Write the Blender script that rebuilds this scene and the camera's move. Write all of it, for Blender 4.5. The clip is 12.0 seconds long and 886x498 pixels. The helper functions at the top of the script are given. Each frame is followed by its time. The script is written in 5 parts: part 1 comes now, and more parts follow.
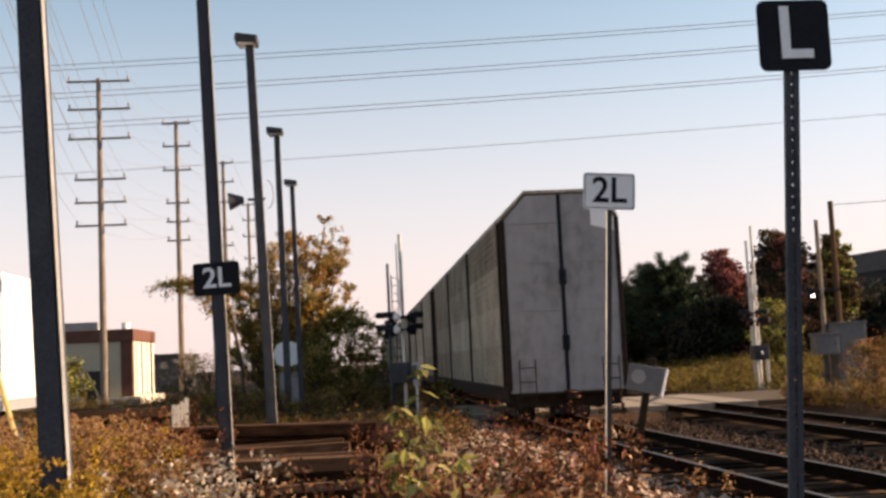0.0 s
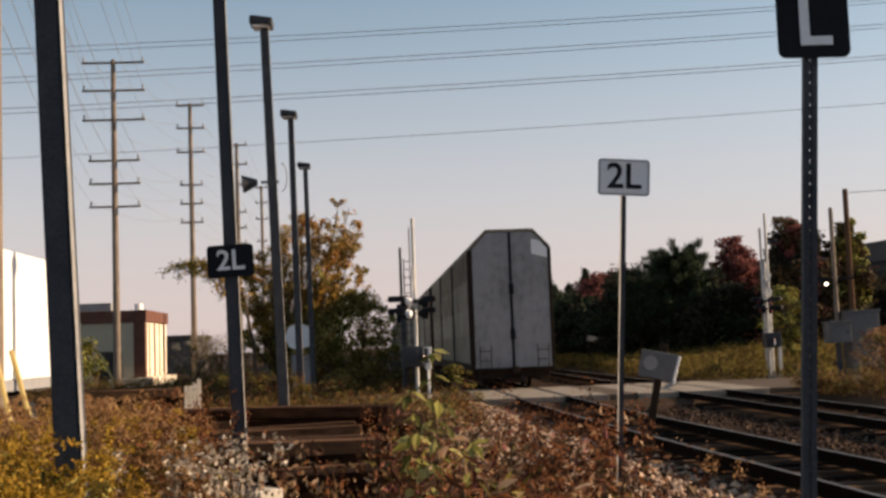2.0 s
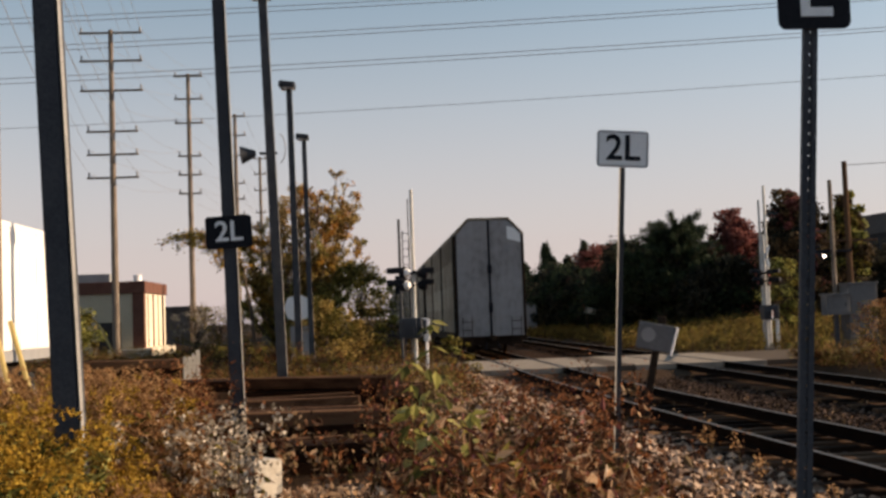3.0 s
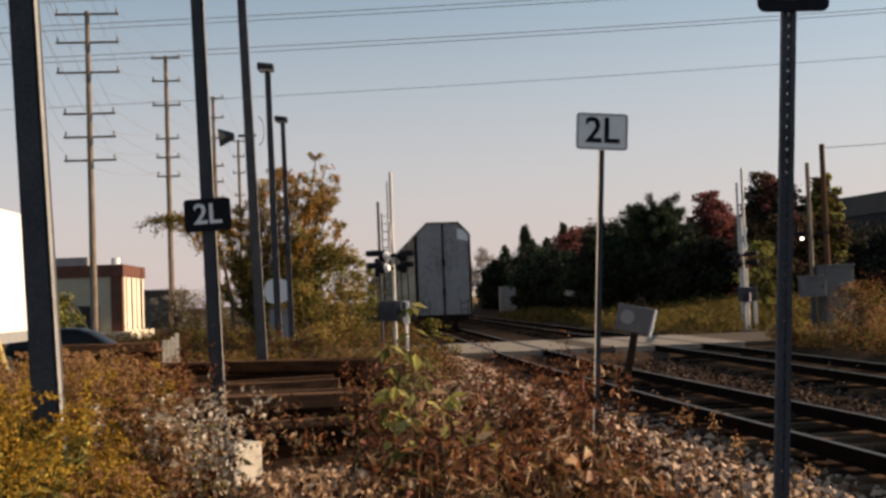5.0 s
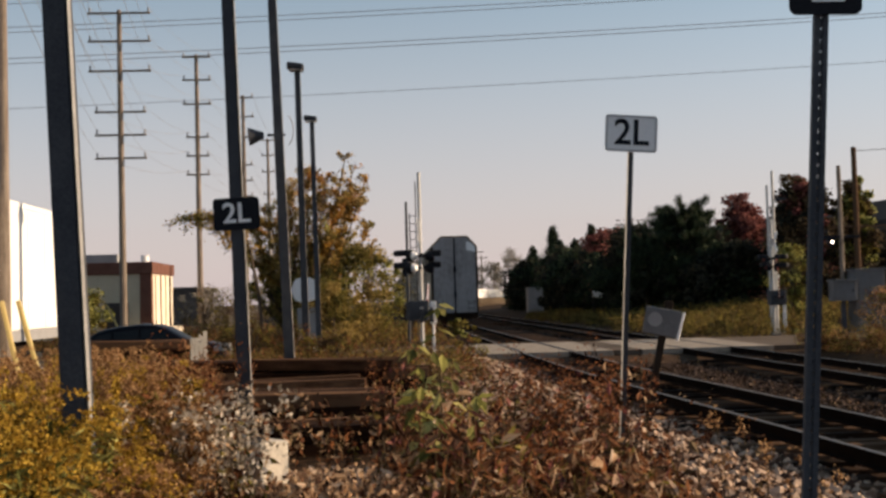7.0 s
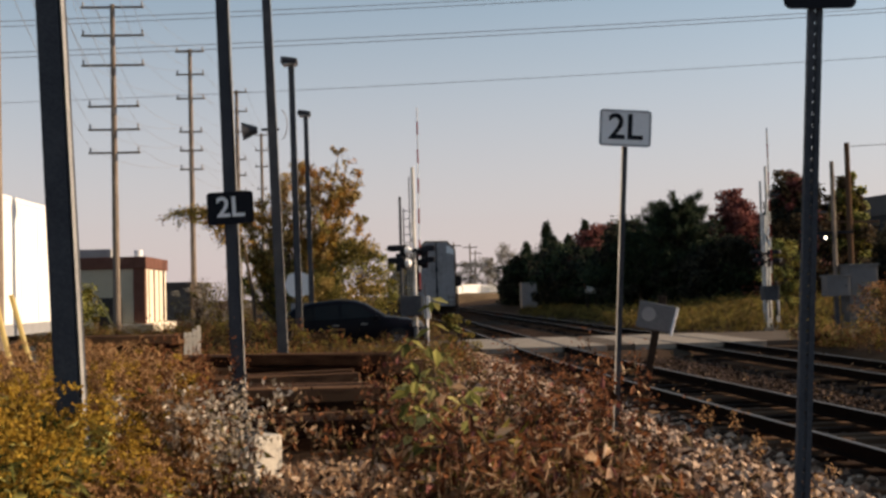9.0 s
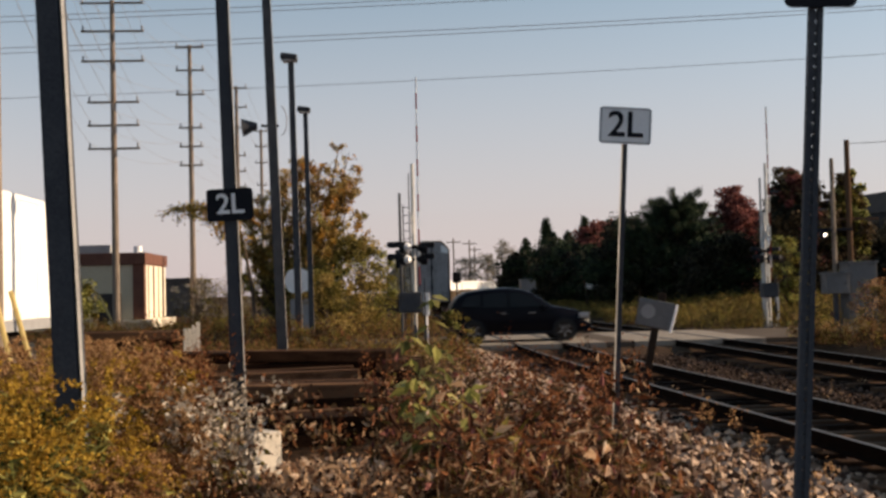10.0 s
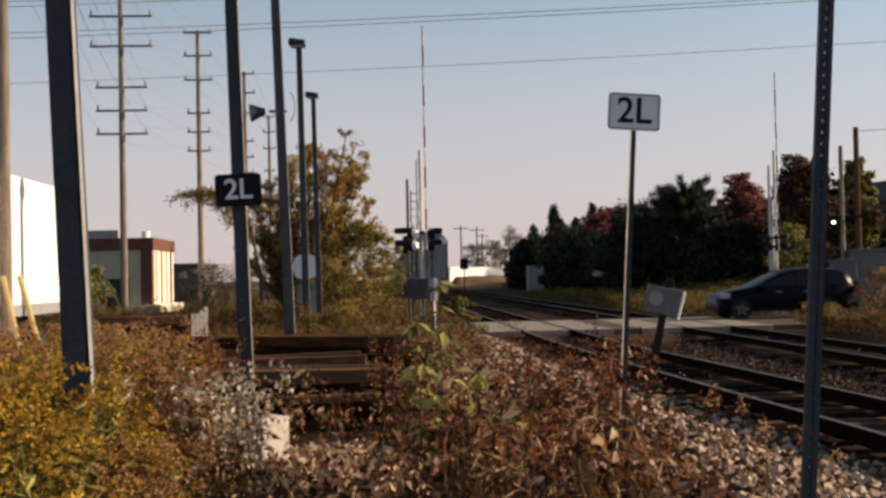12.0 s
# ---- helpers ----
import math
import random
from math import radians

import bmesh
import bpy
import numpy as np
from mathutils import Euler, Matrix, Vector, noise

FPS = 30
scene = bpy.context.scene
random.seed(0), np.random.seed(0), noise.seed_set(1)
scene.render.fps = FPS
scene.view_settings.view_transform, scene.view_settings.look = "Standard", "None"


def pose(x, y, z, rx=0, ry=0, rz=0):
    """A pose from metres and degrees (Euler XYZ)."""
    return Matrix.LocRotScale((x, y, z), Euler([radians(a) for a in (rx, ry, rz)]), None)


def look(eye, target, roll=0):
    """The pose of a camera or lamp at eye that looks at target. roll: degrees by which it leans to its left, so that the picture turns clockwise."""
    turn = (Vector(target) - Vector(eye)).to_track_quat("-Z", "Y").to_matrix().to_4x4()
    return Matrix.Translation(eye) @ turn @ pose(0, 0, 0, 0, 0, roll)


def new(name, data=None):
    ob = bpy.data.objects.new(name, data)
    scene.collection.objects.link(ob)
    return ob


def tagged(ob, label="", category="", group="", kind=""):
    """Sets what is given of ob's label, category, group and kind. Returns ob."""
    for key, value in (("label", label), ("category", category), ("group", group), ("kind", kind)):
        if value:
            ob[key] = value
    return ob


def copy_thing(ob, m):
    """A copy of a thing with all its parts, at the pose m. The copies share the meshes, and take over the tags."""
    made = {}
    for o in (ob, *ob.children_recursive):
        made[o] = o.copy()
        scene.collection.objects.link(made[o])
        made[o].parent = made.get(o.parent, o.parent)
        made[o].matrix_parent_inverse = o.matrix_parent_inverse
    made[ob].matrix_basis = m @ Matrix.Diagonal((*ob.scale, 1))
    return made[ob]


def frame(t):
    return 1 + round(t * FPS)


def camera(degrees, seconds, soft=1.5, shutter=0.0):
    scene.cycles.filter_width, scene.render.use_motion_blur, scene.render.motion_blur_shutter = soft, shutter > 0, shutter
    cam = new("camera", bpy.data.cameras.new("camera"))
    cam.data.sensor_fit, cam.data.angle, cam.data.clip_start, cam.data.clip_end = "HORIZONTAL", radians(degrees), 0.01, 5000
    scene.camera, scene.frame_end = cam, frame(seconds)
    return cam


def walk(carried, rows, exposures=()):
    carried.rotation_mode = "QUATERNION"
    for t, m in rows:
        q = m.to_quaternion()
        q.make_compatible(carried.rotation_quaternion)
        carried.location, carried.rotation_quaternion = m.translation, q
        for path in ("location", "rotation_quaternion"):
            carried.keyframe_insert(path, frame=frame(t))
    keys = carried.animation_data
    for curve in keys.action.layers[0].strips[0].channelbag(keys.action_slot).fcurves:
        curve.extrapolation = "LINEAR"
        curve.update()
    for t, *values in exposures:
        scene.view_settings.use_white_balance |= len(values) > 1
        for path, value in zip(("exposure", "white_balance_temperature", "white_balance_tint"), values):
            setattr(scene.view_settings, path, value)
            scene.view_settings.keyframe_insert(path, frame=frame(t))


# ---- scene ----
cam = camera(42.0, 12.0, soft=2.9, shutter=0.5)
# seconds, eye x, eye z, heading right of the tracks, pitch up, lean (degrees)
PATH = [
    (0, 0.013, 1.801, 4.357, 5.476, -2.749),
    (0.5, 0.005, 1.803, 4.620, 5.908, -2.566),
    (1, 0.000, 1.789, 4.412, 6.386, -2.509),
    (1.5, 0.005, 1.797, 4.240, 5.520, -2.420),
    (2, 0.002, 1.803, 3.709, 4.725, -2.150),
    (2.5, 0.002, 1.803, 4.234, 3.516, -2.241),
    (3, 0.004, 1.802, 3.725, 3.317, -2.045),
    (5, 0.002, 1.800, 4.712, 2.425, -2.161),
    (5.5, 0.002, 1.803, 4.808, 2.319, -2.080),
    (6, 0.002, 1.805, 4.287, 2.239, -1.873),
    (6.5, 0.003, 1.808, 3.287, 2.479, -1.586),
    (8.5, 0.002, 1.799, 3.681, 2.353, -1.626),
    (9, 0.000, 1.798, 3.647, 2.234, -1.545),
    (9.5, -0.000, 1.800, 3.615, 2.275, -1.490),
    (10, -0.002, 1.806, 3.669, 2.050, -1.445),
    (10.5, -0.005, 1.802, 4.077, 1.820, -1.545),
    (11, -0.000, 1.799, 3.887, 1.613, -1.434),
    (11.5, -0.007, 1.803, 3.361, 1.350, -1.306),
    (12, -0.007, 1.802, 3.285, 1.380, -1.232),
]


def aim(ex, ez, yaw, pitch, lean):
    y, p = radians(yaw), radians(pitch)
    way = Vector((math.sin(y) * math.cos(p), math.cos(y) * math.cos(p), math.sin(p)))
    eye = Vector((ex, 0, ez))
    return look(eye, eye + way * 50, lean)


walk(cam, [(t, aim(*row)) for t, *row in PATH], exposures=[(0.0, 1.18, 8000, 21), (0.5, 0.96, 7950, 20), (1.0, 0.9, 7900, 19), (2.0, 0.67, 7750, 18), (3.0, 0.6, 7700, 17), (6.5, 0.58, 7600, 16), (12.0, 0.58, 7400, 16)])

# ---------------------------------------------------------------- sky and sun
SUN_AZIMUTH, SUN_HEIGHT = 86.0, 19.0      # degrees clockwise from the tracks' heading, above the horizon
world = bpy.data.worlds.new("sky")
scene.world = world
world.use_nodes = True
wn = world.node_tree.nodes
sky = wn.new("ShaderNodeTexSky")
sky.sky_type, sky.sun_disc = "NISHITA", False
sky.sun_elevation, sky.sun_rotation = radians(SUN_HEIGHT), radians(SUN_AZIMUTH)
sky.air_density, sky.dust_density, sky.ozone_density = 0.95, 0.5, 2.9
wn["Background"].inputs["Strength"].default_value = 0.1
haze = wn.new("ShaderNodeHueSaturation")
haze.inputs["Hue"].default_value, haze.inputs["Saturation"].default_value = 0.482, 0.92
world.node_tree.links.new(sky.outputs["Color"], haze.inputs["Color"])
# thin autumn haze all round the horizon, thinning out upwards
where, split, rise, veil = wn.new("ShaderNodeTexCoord"), wn.new("ShaderNodeSeparateXYZ"), wn.new("ShaderNodeMapRange"), wn.new("ShaderNodeMix")
rise.interpolation_type = "SMOOTHSTEP"
for slot, value in (("From Min", -0.05), ("From Max", 0.36), ("To Min", 0.9), ("To Max", 0.0)):
    rise.inputs[slot].default_value = value
veil.data_type = "RGBA"
veil.inputs[7].default_value = (3.98, 3.68, 4.15, 1)
world.node_tree.links.new(where.outputs["Generated"], split.inputs["Vector"])
world.node_tree.links.new(split.outputs["Z"], rise.inputs["Value"])
world.node_tree.links.new(rise.outputs["Result"], veil.inputs[0])
world.node_tree.links.new(haze.outputs["Color"], veil.inputs[6])
world.node_tree.links.new(veil.outputs[2], wn["Background"].inputs["Color"])
sun = new("sun", bpy.data.lights.new("sun", "SUN"))
sun.data.energy, sun.data.angle, sun.data.color = 5.0, radians(0.6), (1.0, 0.84, 0.64)
az, el = radians(SUN_AZIMUTH), radians(SUN_HEIGHT)
sun.matrix_world = look((math.sin(az) * math.cos(el) * 300, math.cos(az) * math.cos(el) * 300, math.sin(el) * 300), (0, 0, 0))


# ---------------------------------------------------------------- materials
def material(name, colours, rough=0.8, metal=0.0, scale=3.0, fine=40.0, bump=0.3, vary=0.0, island=False, transmit=0.0, stretch=(1, 1, 1), depth=0.01, gloss=None):
    """Two scales of noise between colours; vary: brightness from piece to piece."""
    m = bpy.data.materials.new(name)
    m.use_nodes = True
    n, l = m.node_tree.nodes, m.node_tree.links
    b = n["Principled BSDF"]
    b.inputs["Roughness"].default_value, b.inputs["Metallic"].default_value = rough, metal
    b.inputs["Specular IOR Level"].default_value = gloss if gloss is not None else 0.12 if rough > 0.6 else 0.2
    co = n.new("ShaderNodeTexCoord")
    mp = n.new("ShaderNodeMapping")
    mp.inputs["Scale"].default_value = stretch
    l.new(co.outputs["Object"], mp.inputs["Vector"])
    big, small = n.new("ShaderNodeTexNoise"), n.new("ShaderNodeTexNoise")
    for t, s in ((big, scale), (small, fine)):
        t.inputs["Scale"].default_value, t.inputs["Detail"].default_value = s, 5.0
        l.new(mp.outputs["Vector"], t.inputs["Vector"])
    mix = n.new("ShaderNodeMath")
    mix.operation = "MULTIPLY_ADD"
    mix.inputs[1].default_value = 0.45
    l.new(small.outputs["Fac"], mix.inputs[0])
    half = n.new("ShaderNodeMath")
    half.operation = "MULTIPLY"
    half.inputs[1].default_value = 0.55
    l.new(big.outputs["Fac"], half.inputs[0])
    l.new(half.outputs[0], mix.inputs[2])
    fac = mix.outputs[0]
    if vary:
        src = n.new("ShaderNodeNewGeometry").outputs["Random Per Island"] if island else n.new("ShaderNodeObjectInfo").outputs["Random"]
        ma = n.new("ShaderNodeMath")
        ma.operation = "SUBTRACT"
        l.new(src, ma.inputs[0])
        ma.inputs[1].default_value = 0.5
        mb = n.new("ShaderNodeMath")
        mb.operation = "MULTIPLY_ADD"
        mb.inputs[1].default_value = vary
        l.new(ma.outputs[0], mb.inputs[0])
        l.new(fac, mb.inputs[2])
        fac = mb.outputs[0]
    ramp = n.new("ShaderNodeValToRGB")
    els = ramp.color_ramp.elements
    stops = len(colours)
    while len(els) < stops:
        els.new(0.5)
    for i, c in enumerate(colours):
        els[i].position = 0.3 + 0.4 * i / max(1, stops - 1)
        els[i].color = (*c, 1)
    l.new(fac, ramp.inputs["Fac"])
    l.new(ramp.outputs["Color"], b.inputs["Base Color"])
    if bump:
        bp = n.new("ShaderNodeBump")
        bp.inputs["Strength"].default_value, bp.inputs["Distance"].default_value = bump, depth
        l.new(small.outputs["Fac"], bp.inputs["Height"])
        l.new(bp.outputs["Normal"], b.inputs["Normal"])
    if transmit:
        tr, ms = n.new("ShaderNodeBsdfTranslucent"), n.new("ShaderNodeMixShader")
        ms.inputs["Fac"].default_value = transmit
        l.new(ramp.outputs["Color"], tr.inputs["Color"])
        l.new(b.outputs["BSDF"], ms.inputs[1])
        l.new(tr.outputs["BSDF"], ms.inputs[2])
        l.new(ms.outputs["Shader"], n["Material Output"].inputs["Surface"])
    return m


def glow(name, colour, strength):
    m = material(name, [colour, colour], 0.3, bump=0)
    b = m.node_tree.nodes["Principled BSDF"]
    b.inputs["Emission Color"].default_value, b.inputs["Emission Strength"].default_value = (*colour, 1), strength
    return m


def leaf(name, colours, transmit=0.35):
    return material(name, colours, 0.7, scale=0.6, fine=5.0, bump=0, vary=0.7, island=True, transmit=transmit)


M = {
    "earth": material("earth", [(0.02, 0.011, 0.006), (0.05, 0.028, 0.016), (0.09, 0.054, 0.031)], 0.95, scale=0.6, fine=9, bump=0.8, depth=0.05, gloss=0.05),
    "ballast": material("ballast", [(0.012, 0.0062, 0.0038), (0.03, 0.0165, 0.01), (0.065, 0.038, 0.025)], 0.95, scale=2, fine=14, bump=1.0, depth=0.06, gloss=0.04),
    "stone": material("stone", [(0.058, 0.031, 0.021), (0.205, 0.128, 0.088), (0.47, 0.335, 0.245)], 0.9, scale=6, fine=40, vary=0.9, island=True, gloss=0.06),
    "rust_stone": material("rust_stone", [(0.013, 0.007, 0.005), (0.04, 0.0245, 0.018), (0.115, 0.078, 0.061)], 0.95, scale=6, fine=40, vary=0.8, island=True, gloss=0.04),
    "dry_bank": material("dry_bank", [(0.09, 0.058, 0.034), (0.17, 0.115, 0.07), (0.27, 0.19, 0.12)], 0.95, scale=0.3, fine=3, bump=0.6, depth=0.1, gloss=0.04),
    "road": material("road", [(0.075, 0.056, 0.043), (0.125, 0.097, 0.077)], 0.9, scale=0.8, fine=25, bump=0.4, gloss=0.06),
    "concrete": material("concrete", [(0.17, 0.14, 0.112), (0.25, 0.212, 0.175), (0.33, 0.285, 0.24)], 0.9, scale=2.5, fine=30, bump=0.4),
    "pale_concrete": material("pale_concrete", [(0.4, 0.35, 0.29), (0.55, 0.5, 0.43), (0.64, 0.59, 0.52)], 0.9, scale=3, fine=30, bump=0.4),
    "case_grey": material("weathered_case", [(0.09, 0.092, 0.098), (0.16, 0.162, 0.17)], 0.75, scale=2, fine=30, bump=0.2),
    "rail": material("rail", [(0.005, 0.003, 0.0022), (0.012, 0.007, 0.005)], 0.95, 0.0, scale=3, fine=40, gloss=0.02),
    "rail_top": material("rail_top", [(0.09, 0.078, 0.07), (0.16, 0.142, 0.13)], 0.5, 0.5, scale=2, fine=30, bump=0.1),
    "tie": material("tie", [(0.012, 0.0065, 0.0042), (0.035, 0.019, 0.012), (0.1, 0.058, 0.036)], 0.95, scale=2, fine=18, vary=0.8, stretch=(1, 6, 6), bump=0.6, gloss=0.04),
    "timber": material("old_timber", [(0.016, 0.0068, 0.0036), (0.052, 0.0245, 0.0135), (0.14, 0.074, 0.042)], 0.92, scale=2, fine=18, vary=0.8, stretch=(1, 6, 6), bump=0.7, gloss=0.05),
    "aluminium": material("weathered_aluminium", [(0.42, 0.41, 0.39), (0.6, 0.585, 0.56)], 0.6, scale=3, fine=30, bump=0.1),
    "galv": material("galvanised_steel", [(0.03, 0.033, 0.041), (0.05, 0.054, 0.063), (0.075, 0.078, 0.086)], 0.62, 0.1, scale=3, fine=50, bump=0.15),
    # galvanised steel lightened to put sunlight into its colour
    "lit_galv": material("lit_galvanised_steel", [(0.17, 0.166, 0.16), (0.27, 0.265, 0.26), (0.38, 0.375, 0.36)], 0.55, 0.2, scale=4, fine=40, bump=0.15),
    "black": material("black_paint", [(0.006, 0.007, 0.011), (0.014, 0.015, 0.02)], 0.65, scale=4, fine=60, bump=0.1),
    "white": material("white_paint", [(0.72, 0.72, 0.73), (0.86, 0.86, 0.86)], 0.55, scale=2, fine=40, bump=0.1),
    "trailer": material("trailer_white", [(0.7, 0.7, 0.68), (0.82, 0.81, 0.79)], 0.45, scale=0.7, fine=12, bump=0.1),
    "grey": material("grey_paint", [(0.2, 0.2, 0.205), (0.3, 0.3, 0.305)], 0.65, scale=2, fine=40, bump=0.1),
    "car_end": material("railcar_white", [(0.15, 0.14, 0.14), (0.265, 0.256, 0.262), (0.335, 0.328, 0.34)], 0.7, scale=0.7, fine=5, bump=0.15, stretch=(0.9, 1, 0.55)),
    "car_side": material("railcar_galvanised", [(0.13, 0.098, 0.068), (0.27, 0.222, 0.165), (0.46, 0.395, 0.31)], 0.75, 0.0, scale=0.7, fine=9, bump=0.2, vary=0.22),
    "car_dark": material("railcar_underframe", [(0.014, 0.01, 0.008), (0.04, 0.027, 0.02)], 0.85, scale=2, fine=20, gloss=0.06),
    "decal": material("faded_lettering", [(0.2, 0.2, 0.21), (0.28, 0.28, 0.29)], 0.7, bump=0),
    "wood": material("pole_wood", [(0.09, 0.07, 0.056), (0.19, 0.152, 0.123), (0.32, 0.265, 0.215)], 0.9, scale=2, fine=22, stretch=(6, 6, 0.6), bump=0.5),
    "wire": material("wire", [(0.2, 0.21, 0.235), (0.28, 0.29, 0.31)], 0.7, 0.0, bump=0),
    "brick_brown": material("brown_cladding", [(0.09, 0.04, 0.03), (0.17, 0.08, 0.06)], 0.85, scale=1, fine=12),
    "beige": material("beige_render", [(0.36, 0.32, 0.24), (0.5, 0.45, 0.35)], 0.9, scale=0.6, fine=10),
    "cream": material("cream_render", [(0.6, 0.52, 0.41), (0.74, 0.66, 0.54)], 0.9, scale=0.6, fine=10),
    "dark_clad": material("dark_cladding", [(0.03, 0.028, 0.03), (0.06, 0.055, 0.055)], 0.9, scale=0.3, fine=4),
    "roofing": material("grey_roofing", [(0.075, 0.066, 0.062), (0.12, 0.104, 0.098)], 0.9, scale=0.3, fine=4),
    "yellow": material("yellow_plastic", [(0.38, 0.28, 0.1), (0.5, 0.39, 0.17)], 0.6, bump=0.1),
    "red": material("red_paint", [(0.22, 0.035, 0.03), (0.3, 0.06, 0.05)], 0.6, bump=0),
    "car_paint": material("black_car_paint", [(0.0025, 0.003, 0.0055), (0.004, 0.0045, 0.008)], 0.3, 0.0, bump=0, gloss=0.07),
    "glass": material("dark_car_glass", [(0.006, 0.007, 0.008), (0.01, 0.011, 0.012)], 0.15, bump=0),
    "tyre": material("tyre", [(0.015, 0.015, 0.015), (0.03, 0.03, 0.03)], 0.9),
    "alloy": material("alloy", [(0.14, 0.14, 0.145), (0.22, 0.22, 0.225)], 0.5, 0.3, bump=0),
    "lamp_glass": material("headlamp_glass", [(0.26, 0.26, 0.27), (0.34, 0.34, 0.35)], 0.15, 0.1, bump=0),
    "signal_on": glow("signal_lamp", (1.0, 0.9, 0.78), 4.0),
    "bark": material("bark", [(0.05, 0.035, 0.025), (0.11, 0.08, 0.06)], 0.95, scale=3, fine=20, bump=0.6),
    "gold_leaf": leaf("gold_leaf", [(0.16, 0.07, 0.014), (0.36, 0.18, 0.032), (0.56, 0.33, 0.065)], 0.5),
    "orange_leaf": leaf("orange_leaf", [(0.17, 0.062, 0.014), (0.42, 0.19, 0.04), (0.62, 0.34, 0.095)], 0.5),
    "straw_leaf": leaf("straw_leaf", [(0.13, 0.075, 0.025), (0.3, 0.19, 0.07), (0.5, 0.35, 0.15)], 0.45),
    "olive_leaf": leaf("olive_leaf", [(0.045, 0.04, 0.011), (0.125, 0.102, 0.026), (0.27, 0.21, 0.052)], 0.4),
    "green_leaf": leaf("green_leaf", [(0.06, 0.064, 0.016), (0.18, 0.185, 0.045), (0.45, 0.42, 0.14)], 0.4),
    "rust_leaf": leaf("rust_leaf", [(0.03, 0.0095, 0.005), (0.12, 0.041, 0.018), (0.3, 0.12, 0.052)], 0.4),
    "dry_leaf": leaf("dry_leaf", [(0.04, 0.015, 0.008), (0.17, 0.078, 0.039), (0.58, 0.375, 0.225)], 0.3),
    "red_leaf": leaf("red_leaf", [(0.075, 0.024, 0.024), (0.19, 0.062, 0.056), (0.32, 0.12, 0.1)], 0.3),
    "dark_leaf": leaf("dark_leaf", [(0.010, 0.011, 0.009), (0.027, 0.027, 0.019), (0.06, 0.055, 0.036)], 0.2),
    "fir_leaf": leaf("fir_leaf", [(0.009, 0.017, 0.011), (0.024, 0.039, 0.021), (0.05, 0.068, 0.032)], 0.15),
    "flower": leaf("flower", [(0.2, 0.16, 0.12), (0.45, 0.38, 0.3), (0.66, 0.58, 0.48)], 0.3),
    "gold_flower": leaf("gold_flower", [(0.15, 0.082, 0.014), (0.36, 0.205, 0.03), (0.56, 0.36, 0.06)], 0.45),
    "seed_head": leaf("seed_head", [(0.12, 0.054, 0.022), (0.32, 0.17, 0.076), (0.51, 0.31, 0.155)], 0.4),
    "pale_leaf": leaf("pale_leaf", [(0.2, 0.11, 0.065), (0.42, 0.27, 0.18), (0.66, 0.5, 0.37)], 0.3),
    # pale grey twigs; on the far trees the paleness stands for haze
    "pale_hazy_twig": leaf("pale_hazy_twig", [(0.13, 0.12, 0.1), (0.23, 0.21, 0.18), (0.34, 0.31, 0.27)], 0.4),
    "fresh_leaf": leaf("fresh_leaf", [(0.08, 0.08, 0.02), (0.22, 0.205, 0.05), (0.46, 0.41, 0.15)], 0.35),
    "tawny_leaf": leaf("tawny_leaf", [(0.15, 0.1, 0.03), (0.32, 0.22, 0.068), (0.52, 0.38, 0.14)], 0.5),
    "stalk": leaf("stalk", [(0.035, 0.02, 0.01), (0.08, 0.05, 0.024), (0.17, 0.11, 0.055)], 0.1),
    "grass": leaf("grass_blade", [(0.045, 0.028, 0.0105), (0.118, 0.073, 0.0225), (0.25, 0.162, 0.05)], 0.4),
}


# ---------------------------------------------------------------- mesh helpers
def part(name, bm, mat, parent=None, label=""):
    me = bpy.data.meshes.new(name)
    bm.to_mesh(me)
    bm.free()
    return hang(name, me, mat, parent, label)


def hang(name, me, mat, parent=None, label=""):
    if mat is not None and not me.materials:
        me.materials.append(mat)
    ob = new(name, me)
    if parent is not None:
        ob.parent = parent
    if label:
        tagged(ob, label)
    return ob


def empty(name, m, label, category, group="", kind=""):
    ob = new(name)
    ob.empty_display_size = 0.2
    ob.matrix_basis = m
    return tagged(ob, label, category, group, kind)


def box(bm, x0, x1, y0, y1, z0, z1, bevel=0.0, m=None):
    r = bmesh.ops.create_cube(bm, size=1.0)
    mat = Matrix.Translation(((x0 + x1) / 2, (y0 + y1) / 2, (z0 + z1) / 2)) @ Matrix.Diagonal((x1 - x0, y1 - y0, z1 - z0, 1))
    bmesh.ops.transform(bm, matrix=(m @ mat if m else mat), verts=r["verts"])
    if bevel:
        es = list({e for v in r["verts"] for e in v.link_edges})
        bmesh.ops.bevel(bm, geom=es, offset=bevel, segments=2, affect="EDGES", profile=0.6)
    return bm


def boxed(*a, **k):
    return box(bmesh.new(), *a, **k)


def rod(bm, a, b, r0, r1=None, sides=10, caps=True):
    a, b = Vector(a), Vector(b)
    d = b - a
    m = Matrix.Translation((a + b) / 2) @ d.to_track_quat("Z", "Y").to_matrix().to_4x4()
    bmesh.ops.create_cone(bm, cap_ends=caps, segments=sides, radius1=r0, radius2=r0 if r1 is None else r1, depth=d.length, matrix=m)
    return bm


def rodded(*a, **k):
    return rod(bmesh.new(), *a, **k)


def prism(bm, outline, y0, y1):
    """An outline in x, z pushed through from y0 to y1."""
    va, vb = [bm.verts.new((x, y0, z)) for x, z in outline], [bm.verts.new((x, y1, z)) for x, z in outline]
    bm.faces.new(va)
    bm.faces.new(vb[::-1])
    for i in range(len(outline)):
        j = (i + 1) % len(outline)
        bm.faces.new((va[j], va[i], vb[i], vb[j]))
    bmesh.ops.recalc_face_normals(bm, faces=bm.faces[:])
    return bm


